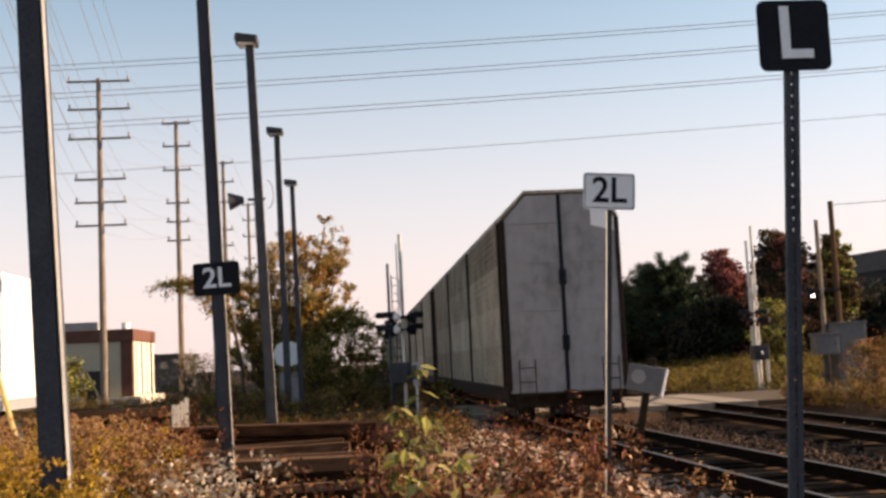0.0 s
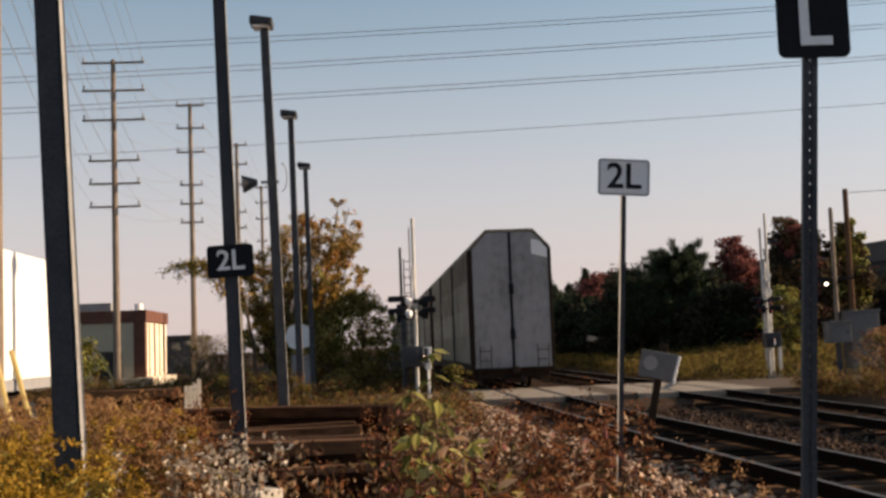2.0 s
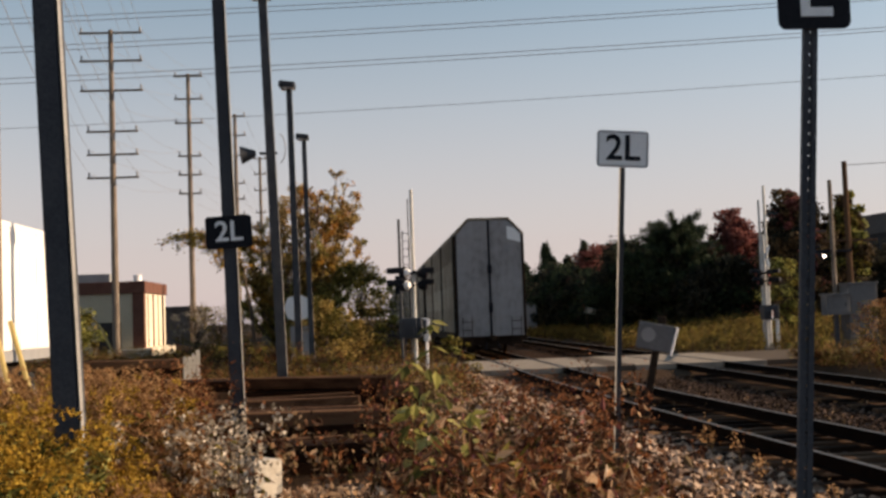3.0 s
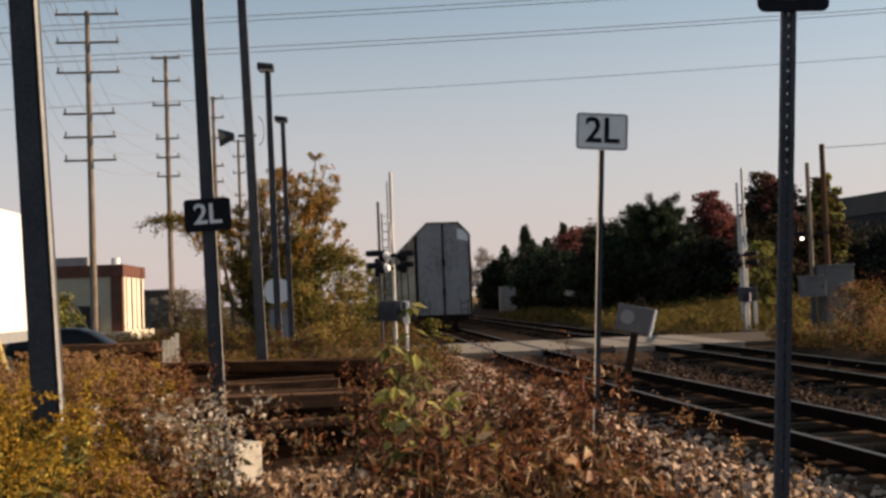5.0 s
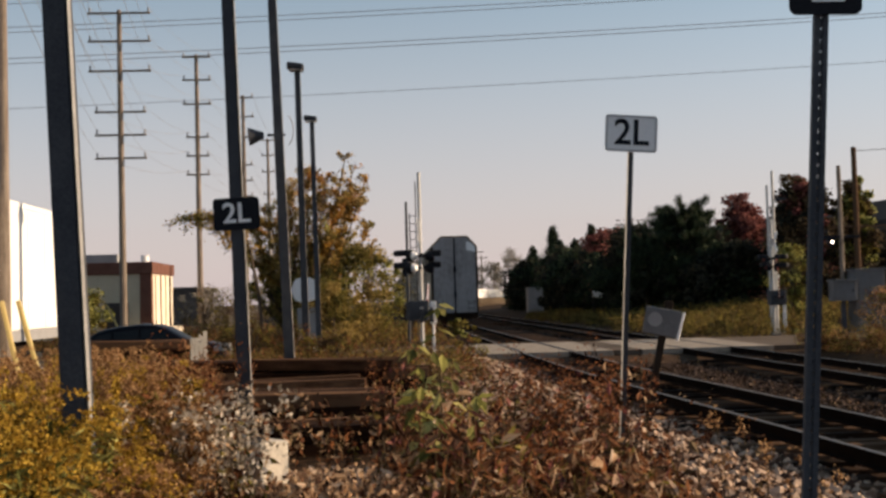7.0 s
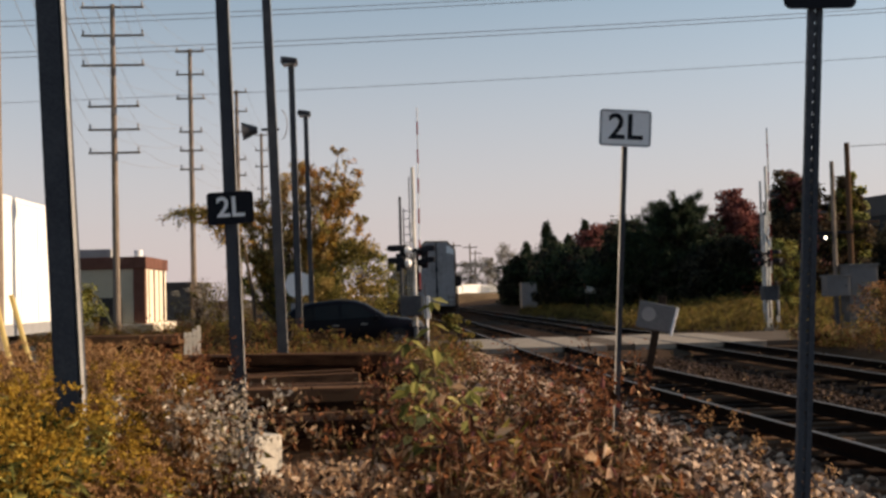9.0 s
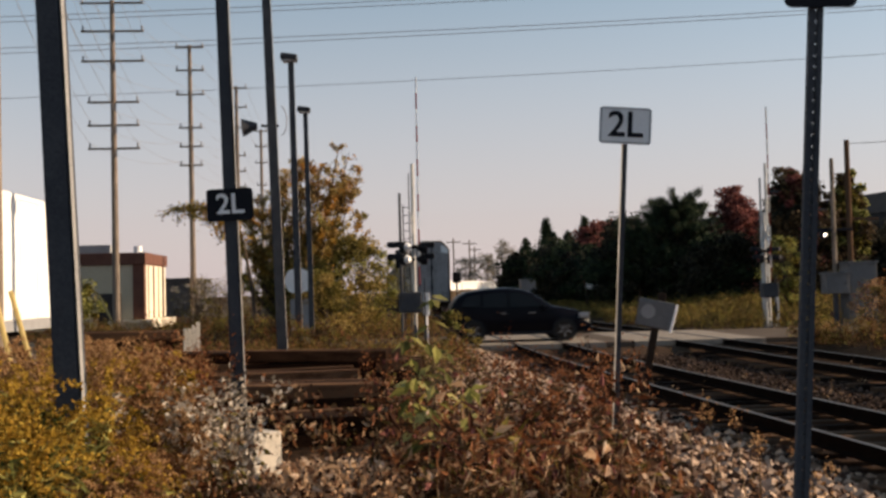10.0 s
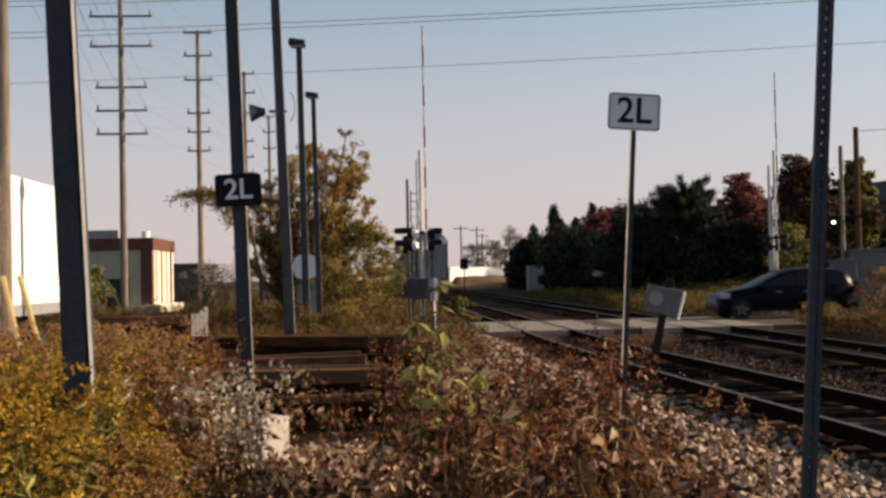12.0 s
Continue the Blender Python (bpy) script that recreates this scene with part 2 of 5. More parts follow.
def quads(name, centres, normals, ups, w, h, bend=0.25):
    """Many small folded blades: a mesh of four-cornered leaves, pointed at the tip."""
    n = len(centres)
    side = np.cross(normals, ups)
    side /= np.linalg.norm(side, axis=1)[:, None] + 1e-9
    up = np.cross(side, normals)
    w, h = np.broadcast_to(w, n)[:, None], np.broadcast_to(h, n)[:, None]
    base, tip = centres - up * h / 2, centres + up * h / 2
    l = centres - side * w / 2 + normals * w * bend - up * h * 0.1
    r = centres + side * w / 2 + normals * w * bend - up * h * 0.1
    verts = np.stack([base, r, tip, l], 1).reshape(-1, 3)
    idx = np.arange(n) * 4
    faces = np.concatenate([np.stack([idx, idx + 1, idx + 2], 1), np.stack([idx, idx + 2, idx + 3], 1)])
    me = bpy.data.meshes.new(name)
    me.from_pydata(verts.tolist(), [], faces.tolist())
    return me


def unit(rng, n):
    v = rng.normal(size=(n, 3))
    return v / np.linalg.norm(v, axis=1)[:, None]


# ---------------------------------------------------------------- ground, road, tracks
ROAD_Y0, ROAD_Y1 = 35.2, 42.6
RAILS = (4.425, 5.925, 9.425, 10.925)


def swing(y):
    """How far the tracks stand aside of their straight line, before the crossing."""
    return 0.065 * math.log1p(math.exp(min(60.0, (28.0 - y) / 1.5)))


def step(a, b, x):
    t = min(1.0, max(0.0, (x - a) / (b - a)))
    return t * t * (3 - 2 * t)


def road_z(x):
    return 0.085 - 0.5 * (1 - step(-9.0, 1.0, x)) + 0.1 * step(14.0, 40.0, x)


def ground_z(x, y):
    z = 0.05 * noise.noise((x * 0.5, y * 0.5, 0)) + 0.03 * noise.noise((x * 2.1, y * 2.1, 4))
    bed = step(2.2, 3.6, x) * (1 - step(12.0, 13.4, x))
    z = z * (1 - bed) - 0.32 * bed
    z += 0.7 * step(14.0, 24.0, x) * (1 - step(60, 90, x)) * (1 - step(33, 35, y) * (1 - step(43, 47, y)))
    near_road = step(ROAD_Y0 - 5, ROAD_Y0 - 0.5, y) * (1 - step(ROAD_Y1 + 0.5, ROAD_Y1 + 5, y))
    return z * (1 - near_road) + (road_z(x) - 0.16) * near_road


def build_ground():
    xs = np.concatenate([[-1500, -500, -160, -80, -50], np.arange(-34, -8, 2.0), np.arange(-8, 16, 0.4), np.arange(16, 50, 2.0), [60, 80, 160, 500, 1500]])
    ys = np.concatenate([[-600, -100, -40, -15], np.arange(-6, 50, 0.6), np.arange(50, 120, 4.0), [140, 180, 260, 500, 1000, 2500]])
    verts = [(float(x), float(y), ground_z(x, y)) for y in ys for x in xs]
    w = len(xs)
    faces = [(j * w + i, j * w + i + 1, (j + 1) * w + i + 1, (j + 1) * w + i) for j in range(len(ys) - 1) for i in range(w - 1)]
    me = bpy.data.meshes.new("ground")
    me.from_pydata(verts, [], faces)
    me.polygons.foreach_set("use_smooth", [True] * len(me.polygons))
    tagged(hang("ground", me, M["earth"]), "bare brown earth with dry weeds beside the tracks", "ground", kind="structure")


def build_road():
    bm = bmesh.new()
    xs = [x * 1.0 for x in range(-70, 71)]
    rows = []
    for x in xs:
        z = road_z(x)
        rows.append([bm.verts.new(p) for p in ((x, ROAD_Y0, z - 0.3), (x, ROAD_Y0, z), (x, ROAD_Y1, z), (x, ROAD_Y1, z - 0.3))])
    for a, b in zip(rows, rows[1:]):
        for i in range(3):
            bm.faces.new((a[i], b[i], b[i + 1], a[i + 1]))
    tagged(part("road", bm, M["road"]), "worn grey asphalt road over the level crossing", "road", kind="structure")
    # concrete crossing panels between and beside the rails
    panels = empty("crossing_surface", pose(0, 0, 0), "pale concrete crossing panels set between the rails", "crossing", kind="structure")
    spans = [(3.35, 4.34), (4.53, 5.82), (6.03, 7.2), (8.1, 9.34), (9.53, 10.82), (11.03, 12.2)]
    for a, b in spans:
        for k in range(3):
            y0 = ROAD_Y0 - 0.1 + k * 2.52
            part("panel", boxed(a, b, y0, y0 + 2.49, -0.1, 0.094, 0.012), M["concrete"], panels)


def build_bed():
    """Ballast: a rough strip under both tracks and out over the near shoulder."""
    xs, ys = np.arange(0.2, 13.61, 0.18), np.concatenate([np.arange(-6, 33, 0.22), np.arange(33, 120, 1.5), np.arange(120, 420, 20)])
    verts = []
    for y in ys:
        for x in xs:
            edge = step(0.2, 1.5 + 0.8 * noise.noise((0, y * 0.4, 2)), x) * (1 - step(12.4, 13.6, x))
            hump = 0.10 * step(0.8, 2.2, x) * (1 - step(2.5, 3.8, x))
            z = -0.085 - 0.12 * step(3.0, 3.9, x) + hump + 0.03 * noise.noise((x * 3, y * 3, 1)) + 0.03 * noise.noise((x * 9, y * 9, 7))
            if ROAD_Y0 - 0.6 < y < ROAD_Y1 + 0.6:
                z -= 0.12
            verts.append((float(x + swing(y) * step(2.6, 4.4, x) * (1 - step(6.5, 8.5, x))), float(y), -0.4 + (z + 0.4) * edge))
    w = len(xs)
    faces = [(j * w + i, j * w + i + 1, (j + 1) * w + i + 1, (j + 1) * w + i) for j in range(len(ys) - 1) for i in range(w - 1)]
    me = bpy.data.meshes.new("track_ballast")
    me.from_pydata(verts, [], faces)
    tagged(hang("track_ballast", me, M["ballast"]), "grey and brown crushed stone ballast under two tracks", "ballast", kind="structure")


def build_stones(name, label, count, x0, x1, seed, mat):
    """Loose angular stones, smaller and denser with distance."""
    rng = np.random.default_rng(seed)
    base = np.array([(1, 0, 0), (-1, 0, 0), (0, 1, 0), (0, -1, 0), (0, 0, 1), (0, 0, -1)], float)
    tri = np.array([(0, 2, 4), (2, 1, 4), (1, 3, 4), (3, 0, 4), (2, 0, 5), (1, 2, 5), (3, 1, 5), (0, 3, 5)])
    n = count
    y = 8 + 27 * rng.random(n) ** 1.7
    x = rng.uniform(x0, x1, n)
    for r in RAILS:
        x = np.where(abs(x - r) < 0.12, x + 0.3, x)
    aside = np.array([swing(v) for v in y])
    keep = (x > 0.6 + 0.7 * rng.random(n))
    x, y, aside = x[keep], y[keep], aside[keep]
    n = len(x)
    size = (0.026 + 0.062 * rng.random(n) ** 1.9) * np.where(x > 4.2, 0.6, 1.0)
    hump = np.array([0.10 * step(0.8, 2.2, a) * (1 - step(2.5, 3.8, a)) - 0.12 * step(3.0, 3.9, a) for a in x])
    pts = base[None] * rng.uniform(0.6, 1.25, (n, 6, 1)) * size[:, None, None] * np.array([1.2, 1.2, 0.8])
    ang = rng.uniform(0, 6.28, n)
    c, s = np.cos(ang)[:, None], np.sin(ang)[:, None]
    px, py = pts[:, :, 0] * c - pts[:, :, 1] * s, pts[:, :, 0] * s + pts[:, :, 1] * c
    tilt = rng.uniform(-0.5, 0.5, n)[:, None]
    pz = pts[:, :, 2] + px * tilt
    drift = aside * np.array([step(2.6, 4.4, a) * (1 - step(6.5, 8.5, a)) for a in x])
    verts = np.stack([px + (x + drift)[:, None], py + y[:, None], pz + (-0.075 + hump + size * 0.3)[:, None]], 2).reshape(-1, 3)
    faces = (tri[None] + (np.arange(n) * 6)[:, None, None]).reshape(-1, 3)
    me = bpy.data.meshes.new(name)
    me.from_pydata(verts.tolist(), [], faces.tolist())
    tagged(hang(name, me, M[mat]), label, "stones", kind="stuff")


def swept(outline, y0, y1, bent):
    """An outline in x, z drawn along the line of the tracks."""
    bm = bmesh.new()
    ys = [y0] + [y for y in range(2, 36, 2) if y0 < y < y1] + [y1]
    rings = [[bm.verts.new((x + bent * swing(y), y, z)) for x, z in outline] for y in ys]
    n = len(outline)
    for a, b in zip(rings, rings[1:]):
        for i in range(n):
            bm.faces.new((a[(i + 1) % n], a[i], b[i], b[(i + 1) % n]))
    bm.faces.new(rings[0])
    bm.faces.new(rings[-1][::-1])
    bmesh.ops.recalc_face_normals(bm, faces=bm.faces[:])
    return bm


def rail_mesh(y0, y1, bent):
    return swept([(-0.07, -0.075), (0.07, -0.075), (0.07, -0.06), (0.012, -0.04), (0.012, 0.06), (0.036, 0.07), (0.036, 0.094), (-0.036, 0.094), (-0.036, 0.07), (-0.012, 0.06), (-0.012, -0.04), (-0.07, -0.06)], y0, y1, bent)


def build_tracks():
    tie = boxed(-1.28, 1.28, -0.115, 0.115, -0.25, -0.072, 0.012)
    tie_me = bpy.data.meshes.new("tie")
    tie.to_mesh(tie_me)
    tie.free()
    for i, mid in enumerate((5.175, 10.175)):
        bent = 1 - i
        track = empty("railway_track", pose(mid, 0, 0), "straight railway track of rusty rails on dark wooden ties", "track", "railway tracks", "structure")
        for s in (-0.75, 0.75):
            rail = part("rail", rail_mesh(-12, 420, bent), M["rail"], track)
            rail.location.x = s
            part("rail_head", swept([(-0.033, 0.0945), (0.033, 0.0945), (0.03, 0.1), (-0.03, 0.1)], -12, 420, bent), M["rail_top"], rail, "polished steel running surface")
        rng = random.Random(i)
        for k in range(150):
            y = 5.0 + k * 0.56
            if ROAD_Y0 - 0.2 < y < ROAD_Y1 + 0.2:
                continue
            t = hang("tie", tie_me, M["tie"], track)
            t.matrix_basis = pose(bent * swing(y) + rng.uniform(-0.04, 0.04), y, rng.uniform(-0.065, -0.04), 0, 0, rng.uniform(-1, 1) + (3.0 * bent if y < 27 else 0.0))


build_ground()
build_road()
build_bed()
build_stones("ballast_stones", "loose pale angular ballast stones along the track shoulder", 24000, 0.3, 4.2, 5, "stone")
build_stones("rail_ballast", "dark rusty ballast stones between the rails", 18000, 4.0, 12.3, 6, "rust_stone")
build_tracks()


# ---------------------------------------------------------------- the train
def rail_truck(parent, y):
    truck = part("truck_frame", boxed(-1.12, -0.92, -1.35, 1.35, 0.38, 0.72, 0.06), M["car_dark"], parent)
    truck.location.y = y
    part("side_frame", boxed(0.92, 1.12, -1.35, 1.35, 0.38, 0.72, 0.06), M["car_dark"], truck)
    part("bolster", boxed(-0.95, 0.95, -0.25, 0.25, 0.55, 0.95, 0.04), M["car_dark"], truck)
    sets = []
    for dy in (-0.85, 0.85):
        bm = rodded((-0.8, 0, 0), (0.8, 0, 0), 0.08)
        for s in (-1, 1):
            rod(bm, (s * 0.66, 0, 0), (s * 0.79, 0, 0), 0.42, sides=24)
        w = part("wheelset", bm, M["car_dark"], truck)
        w.location = (0, dy, 0.52)
        sets.append(w)
    return sets


def build_rail_car():
    """A covered car carrier: a long box with chamfered roof, posts and pressed side panels, end doors with a dark seam. Its near end is at y = 0."""
    L, W, top = 27.2, 1.5, 5.95
    car = empty("covered_rail_car", pose(5.175, 28.7, 0), "weathered white and galvanised covered rail car carrying automobiles", "rail car", "cars of the freight train")
    shell = [(-W + 0.05, 1.0), (W - 0.05, 1.0), (W - 0.05, 5.25), (0.86, 5.86), (-0.86, 5.86), (-W + 0.05, 5.25)]
    part("body", prism(bmesh.new(), shell, 0.12, L - 0.12), M["car_side"], car)
    roof = [(-W, 5.22), (-0.88, 5.87), (0.88, 5.87), (W, 5.22), (W, 5.28), (0.88, top), (-0.88, top), (-W, 5.28)]
    part("roof", prism(bmesh.new(), roof, -0.04, L), M["car_side"], car)
    part("underframe", boxed(-1.35, 1.35, 0.3, L - 0.3, 0.6, 1.02, 0.03), M["car_dark"], car)
    for s in (-1, 1):
        x0, x1 = sorted((s * (W - 0.05), s * (W + 0.03)))
        for k in range(4):
            y = 0.75 + k * (L - 1.5) / 3
            part("side_post", boxed(x0, x1 if s > 0 else x1, y - 0.11, y + 0.11, 0.95, 5.24, 0.015), M["car_dark"], car)
        for k in range(3):
            ya, yb = 0.9 + k * (L - 1.5) / 3, 0.6 + (k + 1) * (L - 1.5) / 3
            for j in range(4):
                za = 1.04 + j * 1.05
                bm = bmesh.new()
                xo = s * (W - 0.046)
                box(bm, *sorted((xo, xo + s * 0.022)), ya + 0.02, yb - 0.02, za, za + 1.02, 0.006)
                for q in range(5):
                    zq = za + 0.12 + q * 0.18
                    box(bm, *sorted((xo + s * 0.021, xo + s * 0.042)), ya + 0.12, yb - 0.12, zq, zq + 0.07)
                part("side_panel", bm, M["car_side"], car)
        part("side_sill", boxed(*sorted((s * 1.3, s * (W + 0.02))), 0.1, L - 0.1, 0.66, 1.03, 0.02), M["car_dark"], car)
    for end, y in ((-1, 0.0), (1, L)):
        for s in (-1, 1):
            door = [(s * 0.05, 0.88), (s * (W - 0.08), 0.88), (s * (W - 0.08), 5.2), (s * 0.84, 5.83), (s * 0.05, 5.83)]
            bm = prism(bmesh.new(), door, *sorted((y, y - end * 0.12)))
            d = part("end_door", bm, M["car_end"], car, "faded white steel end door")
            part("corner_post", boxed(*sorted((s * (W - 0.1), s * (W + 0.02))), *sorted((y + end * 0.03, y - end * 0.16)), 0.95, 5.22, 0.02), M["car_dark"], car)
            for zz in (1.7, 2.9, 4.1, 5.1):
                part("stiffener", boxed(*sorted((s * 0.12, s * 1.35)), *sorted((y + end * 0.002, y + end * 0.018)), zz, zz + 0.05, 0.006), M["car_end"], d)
        part("door_seam", boxed(-0.045, 0.045, *sorted((y + end * 0.035, y - end * 0.1)), 1.0, 5.84, 0.01), M["black"], car, "black seam with latch rod between the end doors")
        for zz in (1.9, 3.55):
            part("latch", boxed(-0.09, 0.09, *sorted((y + end * 0.09, y + end * 0.02)), zz, zz + 0.38, 0.02), M["black"], car)
        for k, (za, wa) in enumerate(((4.62, 0.34), (4.48, 0.28))):
            part("faded_marking", boxed(0.66, 0.66 + wa, *sorted((y + end * 0.002, y + end * 0.008)), za, za + 0.08), M["decal"], car)
        part("end_sill", boxed(-1.3, 1.3, *sorted((y + end * 0.05, y - end * 0.3)), 0.5, 0.876, 0.03), M["car_dark"], car)
        part("draft_gear", boxed(-0.42, 0.42, *sorted((y + end * 0.2, y - end * 0.6)), 0.32, 0.5, 0.03), M["car_dark"], car)
        for s in (-1, 1):
            part("step", boxed(*sorted((s * 0.95, s * 1.38)), *sorted((y + end * 0.06, y - end * 0.2)), 0.3, 0.34, 0.008), M["car_dark"], car)
            part("step_hanger", boxed(*sorted((s * 1.34, s * 1.38)), *sorted((y + end * 0.02, y - end * 0.02)), 0.341, 0.52), M["car_dark"], car)
            part("brake_hose", rodded((s * 0.3, y + end * 0.4, 0.32), (s * 0.24, y + end * 0.1, 0.62), 0.03, sides=7), M["black"], car)
        part("coupler", boxed(-0.12, 0.12, *sorted((y + end * 0.55, y - end * 0.1)), 0.68, 0.92, 0.04), M["car_dark"], car)
        part("platform", boxed(-1.2, 1.2, *sorted((y + end * 0.32, y + end * 0.052)), 0.82, 0.86, 0.01), M["car_dark"], car)
        for s in (-1, 1):
            bm = rodded((s * 1.25, y + end * 0.3, 0.4), (s * 1.25, y + end * 0.3, 1.7), 0.018, sides=6)
            for zz in (0.45, 0.8, 1.15, 1.5):
                rod(bm, (s * 0.85, y + end * 0.3, zz), (s * 1.25, y + end * 0.3, zz), 0.014, sides=6)
            rod(bm, (s * 0.85, y + end * 0.3, 0.4), (s * 0.85, y + end * 0.3, 1.7), 0.018, sides=6)
            part("end_ladder", bm, M["car_dark"], car)
    # sun caught by the chamfered corner, painted as a white patch
    part("corner_panel", prism(bmesh.new(), [(0.8, 5.02), (1.38, 4.86), (1.38, 5.2), (1.1, 5.5), (0.8, 5.56)], -0.035, -0.004), M["white"], car, "white patch painted as sunlight on the end door's upper corner")
    rail_truck(car, 2.6)
    rail_truck(car, L - 2.6)
    return car


TRAIN = [build_rail_car()]
for k in range(1, 6):
    TRAIN.append(copy_thing(TRAIN[0], pose(5.175, 28.7 + k * 28.2, 0)))


# ---------------------------------------------------------------- poles, signs, signals
def lamp_post(x, y, z0, top, lean_x, head, w=0.085):
    post = empty("lamp_post", pose(x, y, z0), "dark galvanised square steel lamp post with flat lamp head", "lamp post", "platform lamp posts")
    h = top - z0
    bm = bmesh.new()
    bmesh.ops.create_cone(bm, cap_ends=True, segments=4, radius1=w * 1.41, radius2=w * 1.15, depth=h, matrix=Matrix.Translation((0, 0, h / 2)) @ pose(0, 0, 0, 0, 0, 45))
    bmesh.ops.bevel(bm, geom=[e for e in bm.edges if abs(e.verts[0].co.z - e.verts[1].co.z) > 1], offset=0.018, segments=2, affect="EDGES")
    for v in bm.verts:
        v.co.x += lean_x * v.co.z
    part("shaft", bm, M["galv"], post)
    # this face gets a lighter colour standing for the sun on it
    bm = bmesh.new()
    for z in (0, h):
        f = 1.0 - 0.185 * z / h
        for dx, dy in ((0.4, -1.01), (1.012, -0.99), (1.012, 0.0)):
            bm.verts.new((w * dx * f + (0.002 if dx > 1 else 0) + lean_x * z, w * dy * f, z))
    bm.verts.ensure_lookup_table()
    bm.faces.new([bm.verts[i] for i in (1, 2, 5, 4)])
    part("sunward_face", bm, M["lit_galv"], post, "side of the post coloured lighter as if sunlit")
    part("base_plate", boxed(-0.17, 0.17, -0.17, 0.17, 0, 0.025, 0.006), M["galv"], post)
    for sx in (-0.13, 0.13):
        for sy in (-0.13, 0.13):
            part("anchor_bolt", rodded((sx, sy, 0.02), (sx, sy, 0.07), 0.014, sides=6), M["galv"], post)
    if head:
        lx = lean_x * h
        bm = boxed(lx - 0.3, lx + 0.2, -0.28, 0.28, h - 0.12, h + 0.06, 0.05)
        bmesh.ops.transform(bm, matrix=Matrix.Translation((lx, 0, h)) @ pose(0, 0, 0, 0, 8, 0) @ Matrix.Translation((-lx, 0, -h)), verts=bm.verts[:])
        lamp = part("lamp_head", bm, M["galv"], post)
        part("lens", boxed(lx - 0.24, lx + 0.14, -0.22, 0.22, h - 0.15, h - 0.118, 0.01), M["white"], lamp)
    return post


def footing(x, y, z0, z1, r=0.2, turn=-30):
    f = tagged(part("concrete_footing", boxed(-r, r, -r, r, 0, z1 - z0, 0.02), M["pale_concrete"]), "chipped pale concrete footing under a lamp post", "footing", "lamp post footings")
    f.matrix_basis = pose(x, y, z0, 0, 0, turn)


def text_mesh(text, size):
    cu = bpy.data.curves.new("lettering", "FONT")
    cu.body, cu.size, cu.align_x, cu.align_y, cu.extrude, cu.offset = text, size, "CENTER", "CENTER", 0.002, size * 0.016
    ob = bpy.data.objects.new("lettering", cu)
    scene.collection.objects.link(ob)
    dg = bpy.context.evaluated_depsgraph_get()
    me = bpy.data.meshes.new_from_object(ob.evaluated_get(dg))
    bpy.data.objects.remove(ob)
    bpy.data.curves.remove(cu)
    return me


def plate(bm, w, h, r, t):
    """A rounded plate in x, z facing -y."""
    pts = []
    for cx, cz, a0 in ((w / 2 - r, h / 2 - r, 0), (-w / 2 + r, h / 2 - r, 90), (-w / 2 + r, -h / 2 + r, 180), (w / 2 - r, -h / 2 + r, 270)):
        for k in range(5):
            a = radians(a0 + k * 22.5)
            pts.append((cx + r * math.cos(a), cz + r * math.sin(a)))
    return prism(bm, pts, -t, 0)


def sign_plate(parent, x, y, z, w, h, text, size, dark, turn=(0, 0, 0)):
    face = part("sign_plate", plate(bmesh.new(), w, h, 0.035, 0.006), M["black"] if dark else M["white"], parent, "black sign plate with white lettering" if dark else "white sign plate with black lettering")
    face.matrix_basis = pose(x, y, z, *turn)
    if not dark:
        bm = bmesh.new()
        for a in ((-w / 2 + 0.012, w / 2 - 0.012, h / 2 - 0.018, h / 2 - 0.012), (-w / 2 + 0.012, w / 2 - 0.012, -h / 2 + 0.012, -h / 2 + 0.018), (-w / 2 + 0.012, -w / 2 + 0.018, -h / 2 + 0.018, h / 2 - 0.018), (w / 2 - 0.018, w / 2 - 0.012, -h / 2 + 0.018, h / 2 - 0.018)):
            box(bm, a[0], a[1], -0.0085, -0.006, a[2], a[3])
        part("border", bm, M["black"], face)
    me = text_mesh(text, size)
    me.transform(Matrix.Translation((0, -0.0085, 0)) @ pose(0, 0, 0, 90, 0, 0))
    hang("lettering", me, M["white"] if dark else M["black"], face)
    return face


def channel_post(parent, h, w, lean=0.0, mat="galv", holes=True):
    """An upright U-section post with a row of punched holes along its face."""
    bm = bmesh.new()
    box(bm, -w / 2, -w / 2 + w * 0.4, 0, w * 0.45, 0, h)
    box(bm, w / 2 - w * 0.4, w / 2, 0, w * 0.45, 0, h)
    step_h = 0.05
    for k in range(int(h / step_h)):
        z = k * step_h
        box(bm, -w * 0.21, w * 0.21, w * 0.1, w * 0.2, z, z + (step_h - 0.013 if holes else step_h))
    for v in bm.verts:
        v.co.x += lean * v.co.z
    return part("post", bm, M[mat], parent)


def flared_post(parent, h, w, lean):
    """A folded steel post of shallow V section, its left wing wider than its right."""
    for name, a, b in (("left_wing", (-w / 2, -0.018), (-w * 0.14, 0.012)), ("right_wing", (-w * 0.14, 0.012), (w / 2, 0.002))):
        bm = bmesh.new()
        ring = []
        for z in (0, h):
            ring.append([bm.verts.new((x + lean * z, y + t, z)) for x, y, t in ((*a, 0), (*b, 0), (*b, 0.005), (*a, 0.005))])
        for k in range(4):
            bm.faces.new((ring[0][k], ring[0][(k + 1) % 4], ring[1][(k + 1) % 4], ring[1][k]))
        for r in ring:
            bm.faces.new(r)
        bmesh.ops.recalc_face_normals(bm, faces=bm.faces[:])
        # left wing pale as sunlit, right wing dark as shaded, by colour
        part(name, bm, M["lit_galv"] if name == "left_wing" else M["galv"], parent)


